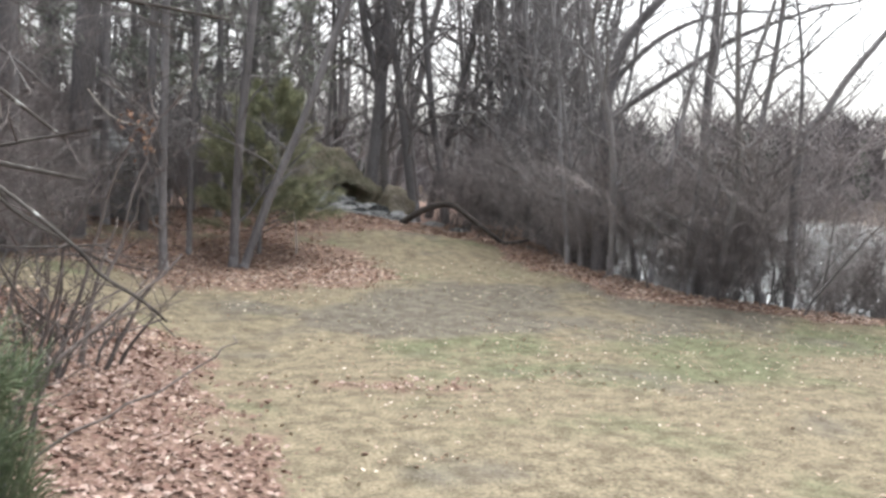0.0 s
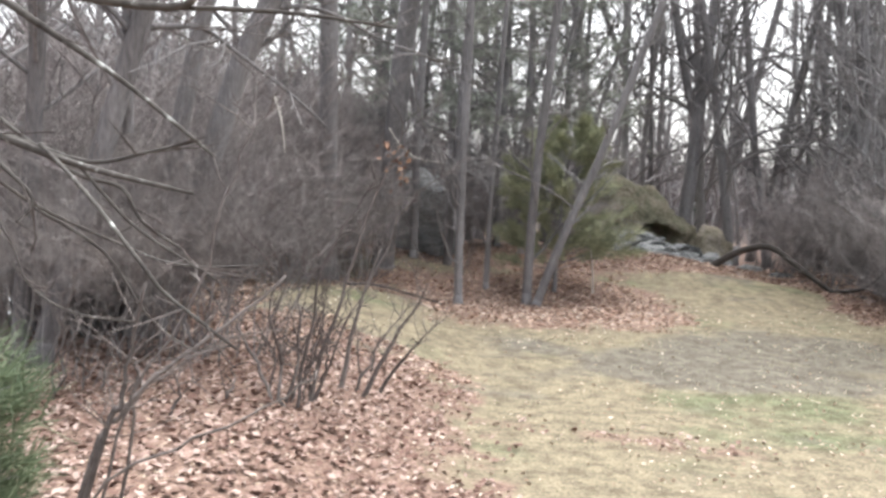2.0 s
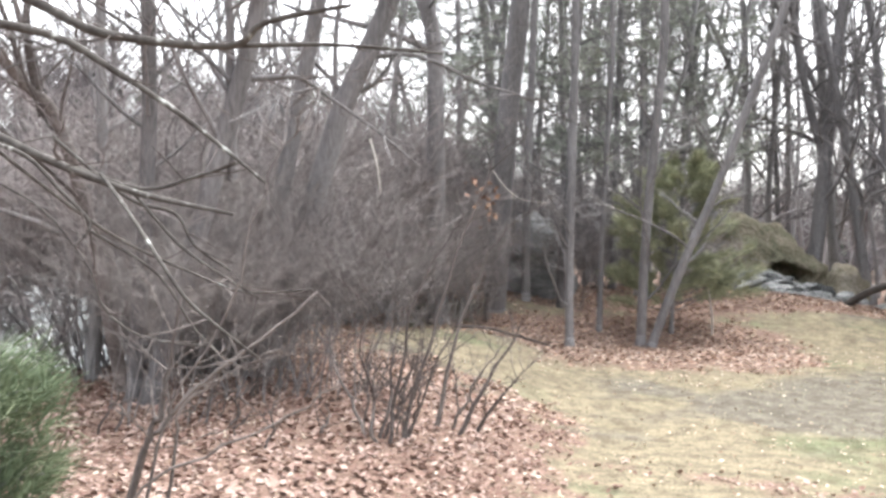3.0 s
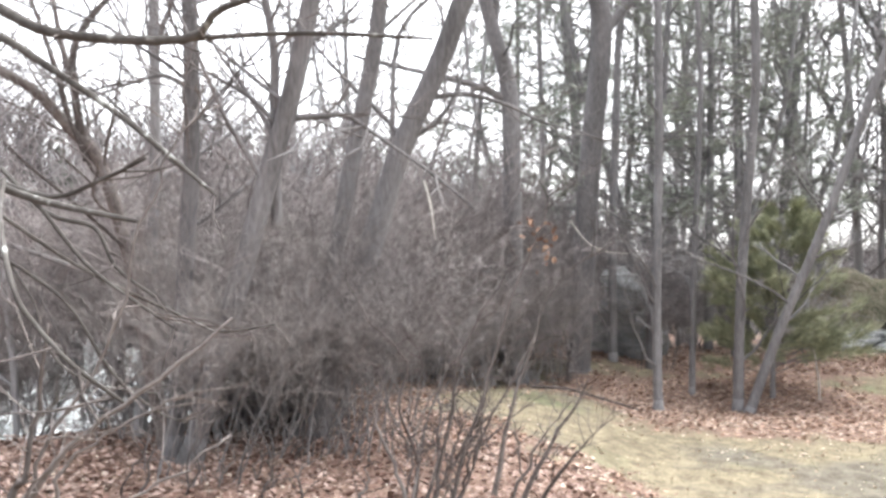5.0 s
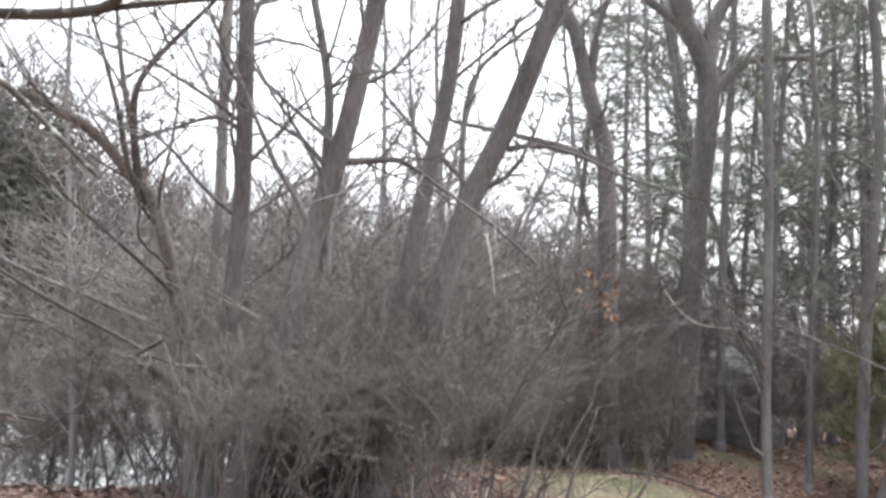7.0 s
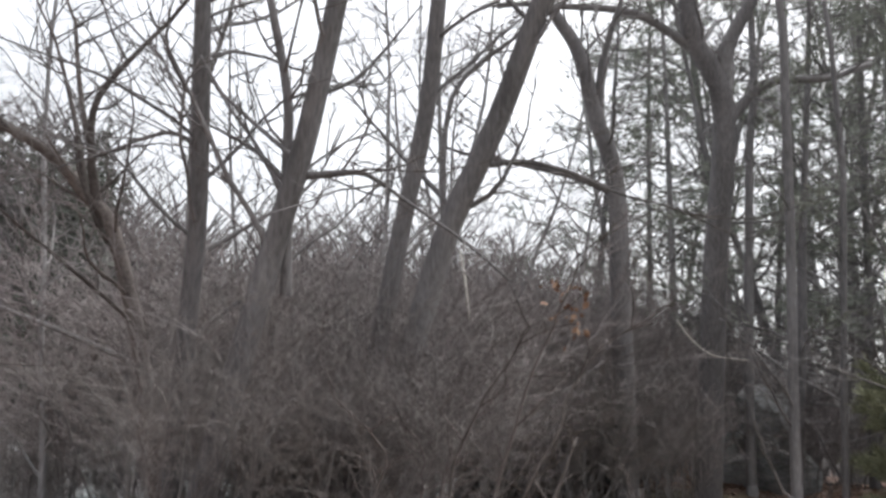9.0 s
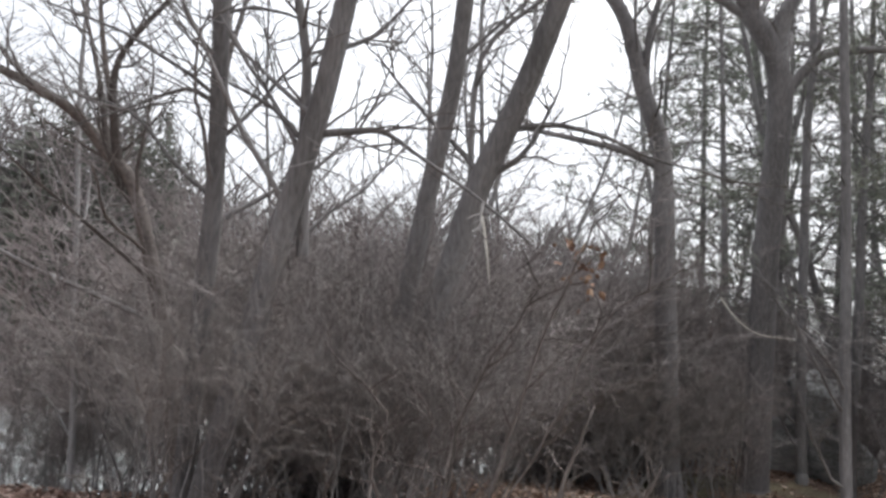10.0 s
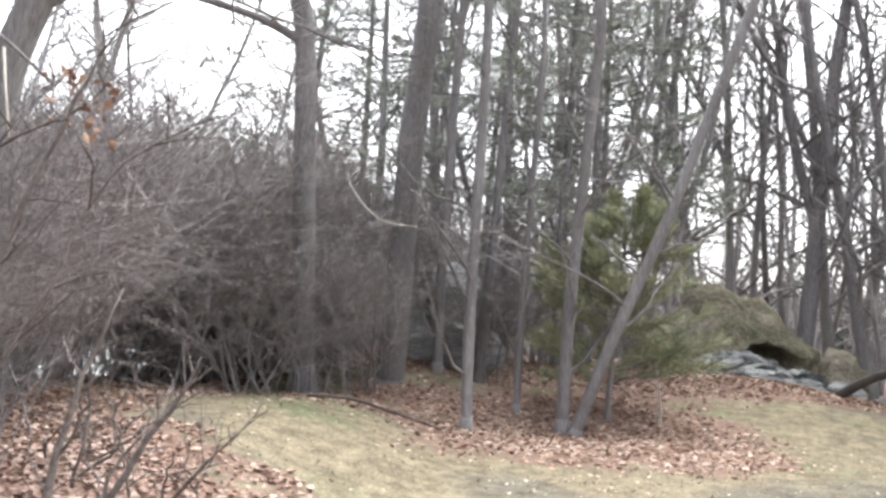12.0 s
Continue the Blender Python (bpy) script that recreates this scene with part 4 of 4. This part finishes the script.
# ---- rock ledge ----
def boulder(name, at, size, seed, mat, label, turn=0, sharp=0.5, hollow=None, parent=None):
    bm = bmesh.new()
    bmesh.ops.create_icosphere(bm, subdivisions=5 if hollow else 3 if sharp >= 1 else 4, radius=1)
    off = Vector((seed * 3.7, seed * 1.3, 0))
    rng = random.Random(seed)
    planes = [(Vector((rng.gauss(0, 1), rng.gauss(0, 1), rng.gauss(0, 0.8))).normalized(), rng.uniform(0.5, 0.8)) for _ in range(18)] if sharp >= 1 else None
    for v in bm.verts:
        p = v.co.copy()
        k = 1 + 0.26 * noise.noise(p * 1.1 + off) + 0.16 * noise.noise(p * 2.6 + off) + 0.09 * noise.noise(p * 6 + off) + 0.04 * noise.noise(p * 14 + off)
        c = noise.cell(p * 2.2 + off) * 0.12 * sharp
        v.co = p * (k + c)
        v.co = Vector((v.co.x * size[0], v.co.y * size[1], v.co.z * size[2]))
        if planes:
            v.co = p
            for n, d in planes:
                k = v.co.dot(n) - d
                if k > 0:
                    v.co -= n * k
            v.co *= 1 + 0.05 * noise.noise(p * 4 + off)
            v.co = Vector((v.co.x * size[0], v.co.y * size[1], v.co.z * size[2])) * 1.35
        if hollow:
            q = v.co - Vector(hollow)
            near = (q.x / 0.5) ** 2 + (q.z / 0.3) ** 2
            if v.co.y < 0 and near < 1:
                v.co.y += 1.1 * (1 - near) ** 0.4
    me = bpy.data.meshes.new(name)
    bm.to_mesh(me)
    bm.free()
    me.materials.append(mat)
    me.polygons.foreach_set("use_smooth", [planes is None] * len(me.polygons))
    ob = new(name, me)
    ob.matrix_basis = pose(*at, rng.gauss(0, 6), rng.gauss(0, 6), turn)
    if parent:
        ob.parent = parent
        return ob
    return tagged(ob, label, "rock", "rock ledge")


boulder("boulder", (5.1, 20.4, 1.2), (1.6, 1.15, 1.25), 1, MOSS_ROCK, "big mossy boulder with a dark hollow below its lip", 0, 0.5, (0.6, 0, 0.27))
boulder("boulder", (4.3, 19.6, 0.9), (0.7, 0.6, 0.6), 2, MOSS_ROCK, "mossy boulder at the edge of the woods", -15)
boulder("boulder", (7.1, 19.9, 1.0), (0.5, 0.5, 0.55), 3, MOSS_ROCK, "tan mossy boulder between tree trunks", 40)
outcrop = thing("rock_outcrop", on_land(0.4, 15.9), "pale blue-grey rock outcrop standing behind bare trees", "rock")
for k, (x, y, z, a, b, c, turn) in enumerate(((0, 0.1, 0.55, 0.6, 0.5, 0.75, 20), (0.35, 0, 0.3, 0.42, 0.4, 0.45, -15), (-0.4, 0.05, 0.35, 0.4, 0.4, 0.55, 40), (0.1, -0.2, 1.1, 0.4, 0.35, 0.36, 5))):
    boulder("block", (x, y, z), (a, b, c), 70 + k, ROCK_PALE, "", turn, 1.0, parent=outcrop)


def rock_ledge():
    """Thin broken slabs lying in steps against the boulder."""
    rng = random.Random(14)
    for i in range(84):
        u = rng.random()
        x = 4.05 + 2.75 * rng.random()
        y = 17.35 + 1.5 * u
        top = 0.5 * (1 - 0.55 * ease((x - 5.3) / 1.3)) * u
        a = rng.uniform(0.1, 0.3)
        boulder("rock_slab", (x, y, land(x, y) - 0.08 + 0.85 * top + rng.uniform(-0.03, 0.05)), (a, a * rng.uniform(0.5, 0.8), rng.uniform(0.05, 0.11)), 30 + i, ROCK, "blue-grey rock slab in a broken ledge", rng.uniform(-35, 35), 1.0)
    for x, y, z, a in ((4.5, 18.75, 1.05, 0.6), (5.2, 18.8, 1.0, 0.65), (5.9, 18.6, 0.85, 0.55), (7.2, 16.6, 0.55, 0.4), (7.6, 16.1, 0.5, 0.35), (6.9, 17.2, 0.66, 0.4)):
        boulder("rock_slab", (x, y, z), (a, a * 0.7, a * 0.4), int(90 + x * 10), ROCK, "thick blue-grey rock block in a broken ledge", x * 40 % 60 - 30, 1.0)


rock_ledge()


# ---- dead leaves and grass ----
def scatter_leaves():
    rng = random.Random(81)
    g = Geo()
    n = 0
    while n < 24000:
        x, y = rng.uniform(-4.5, 3.2), rng.uniform(1.5, 9.5)
        if rng.random() < litter(x, y) ** 2.2 and shore_distance(x, y) > 0.1:
            g.leaf(Vector((x, y, land(x, y) + rng.uniform(0.004, 0.03))), rng.uniform(0.025, 0.068), rng)
            n += 1
    tagged(new("leaf_litter", g.mesh("leaf_litter", LEAF)), "curled brown oak leaves lying thick on the ground", "dead leaves", kind="stuff")
    g = Geo()
    n = 0
    while n < 24000:
        x, y = rng.uniform(-3.5, 10), rng.uniform(8, 18)
        if rng.random() < litter(x, y) ** 2.2 and shore_distance(x, y) > 0.1:
            g.leaf(Vector((x, y, land(x, y) + rng.uniform(0.004, 0.018))), rng.uniform(0.04, 0.085), rng, 0.2)
            n += 1
    tagged(new("leaf_litter", g.mesh("leaf_litter", LEAF_TAN)), "tan and orange leaves lying under young trees", "dead leaves", kind="stuff")
    g = Geo()
    n = 0
    while n < 7400:
        x, y = rng.uniform(-3, 10.5), rng.uniform(2, 13.5)
        if shore_distance(x, y) > 0.3 and rng.random() < 0.1 + 1.6 * max(0, noise.noise(Vector((x * 0.8, y * 1.3, 3))) - 0.1) + 0.5 * litter(x, y) + (0.3 if 5.4 < y < 8.8 and x > 2 else 0):
            g.leaf(Vector((x, y, land(x, y) + rng.uniform(0.008, 0.022))), rng.uniform(0.016, 0.046), rng)
            n += 1
    tagged(new("stray_leaves", g.mesh("stray_leaves", STRAY)), "stray dead leaves scattered over short grass", "dead leaves", kind="stuff")


def grow_grass():
    rng = random.Random(83)
    g = Geo()
    n = 0
    while n < 70000:
        y = 2 + 13 * rng.random() ** 1.4
        x = rng.uniform(-2.5, 10.5)
        if litter(x, y) > 0.5 * rng.random() + 0.2 or shore_distance(x, y) < 0.2:
            continue
        p = Vector((x, y, land(x, y) - 0.004))
        h = rng.uniform(0.005, 0.018)
        d = unit(rng, 0)
        s = Vector((-d.y, d.x, 0)) * rng.uniform(0.002, 0.004) * (1 + y * 0.12)
        lean = d * h * rng.uniform(0.6, 2.2)
        g.fan(p - s, p + s, p + lean + Vector((0, 0, h)))
        n += 1
    tagged(new("grass", g.mesh("grass", GRASS)), "short patchy grass, half green and half straw", "grass", kind="stuff")


scatter_leaves()
grow_grass()


# ---- far shore ----
def far_woods():
    rng = random.Random(91)
    g, ev = Geo(), Geo()
    for i in range(1090):
        w = rng.uniform(-2.0, 2.0) if i < 950 else rng.uniform(0.84, 1.25)
        r = rng.uniform(66, 95)
        x, y = -r * math.sin(w), 10 + r * math.cos(w)
        z = land(x, y)
        h = rng.uniform(7, 10) * (1 + 0.2 * noise.noise(Vector((w * 6, 0, 0)))) * (0.75 + 1.1 * ease(w / 0.35))
        h *= 1 + 0.42 * math.exp(-((w - 1.02) / 0.17) ** 2)
        pts = wander(Vector((x, y, z - 0.3)), Vector((0, 0, 1)), h, 4, 0.05, rng, 0.05)
        if i >= 950 or i % 7 == 0 or (0.88 < w < 1.2 and i % 2):
            ev.tube(pts, 0.16, 0.04, 4)
            for _ in range(150):
                u = rng.uniform(0.08, 1)
                a, d = along(pts, u)
                q = a + unit(rng, -0.15) * (h * 0.24 * (1.05 - u) * rng.uniform(0.3, 1))
                s = Vector((0, 0, 1)) * rng.uniform(0.15, 0.4)
                ev.fan(a, q - s * 0.5 + unit(rng) * 0.3, q + s)
            continue
        g.tube(pts, 0.18, 0.05, 4)
        for _ in range(30):
            a = Vector((x + rng.gauss(0, 2.5), y + rng.gauss(0, 2.5), 0))
            a.z = land(a.x, a.y)
            q = a + Vector((rng.gauss(0, 0.7), rng.gauss(0, 0.7), rng.uniform(0.8, 2.6)))
            s = Vector((0.09, 0.03, 0))
            g.fan(a - s, a + s, q + s * 0.6, q - s * 0.6)
        for _ in range(110):
            a, d = along(pts, rng.uniform(0.03, 1))
            e = (d * 0.9 + unit(rng, 0.3)).normalized()
            q = a + e * h * rng.uniform(0.1, 0.34)
            s = e.cross(unit(rng, 1)).normalized() * 0.06
            g.fan(a - s, a + s, q + s * 0.5, q - s * 0.5)
    tagged(new("far_woods", g.mesh("far_woods", FAR)), "leafless grey-brown woods on the far shore", "woods", kind="stuff")
    tagged(new("far_evergreens", ev.mesh("far_evergreens", FAR_GREEN)), "dark evergreens among the far woods", "woods", kind="stuff")


far_woods()
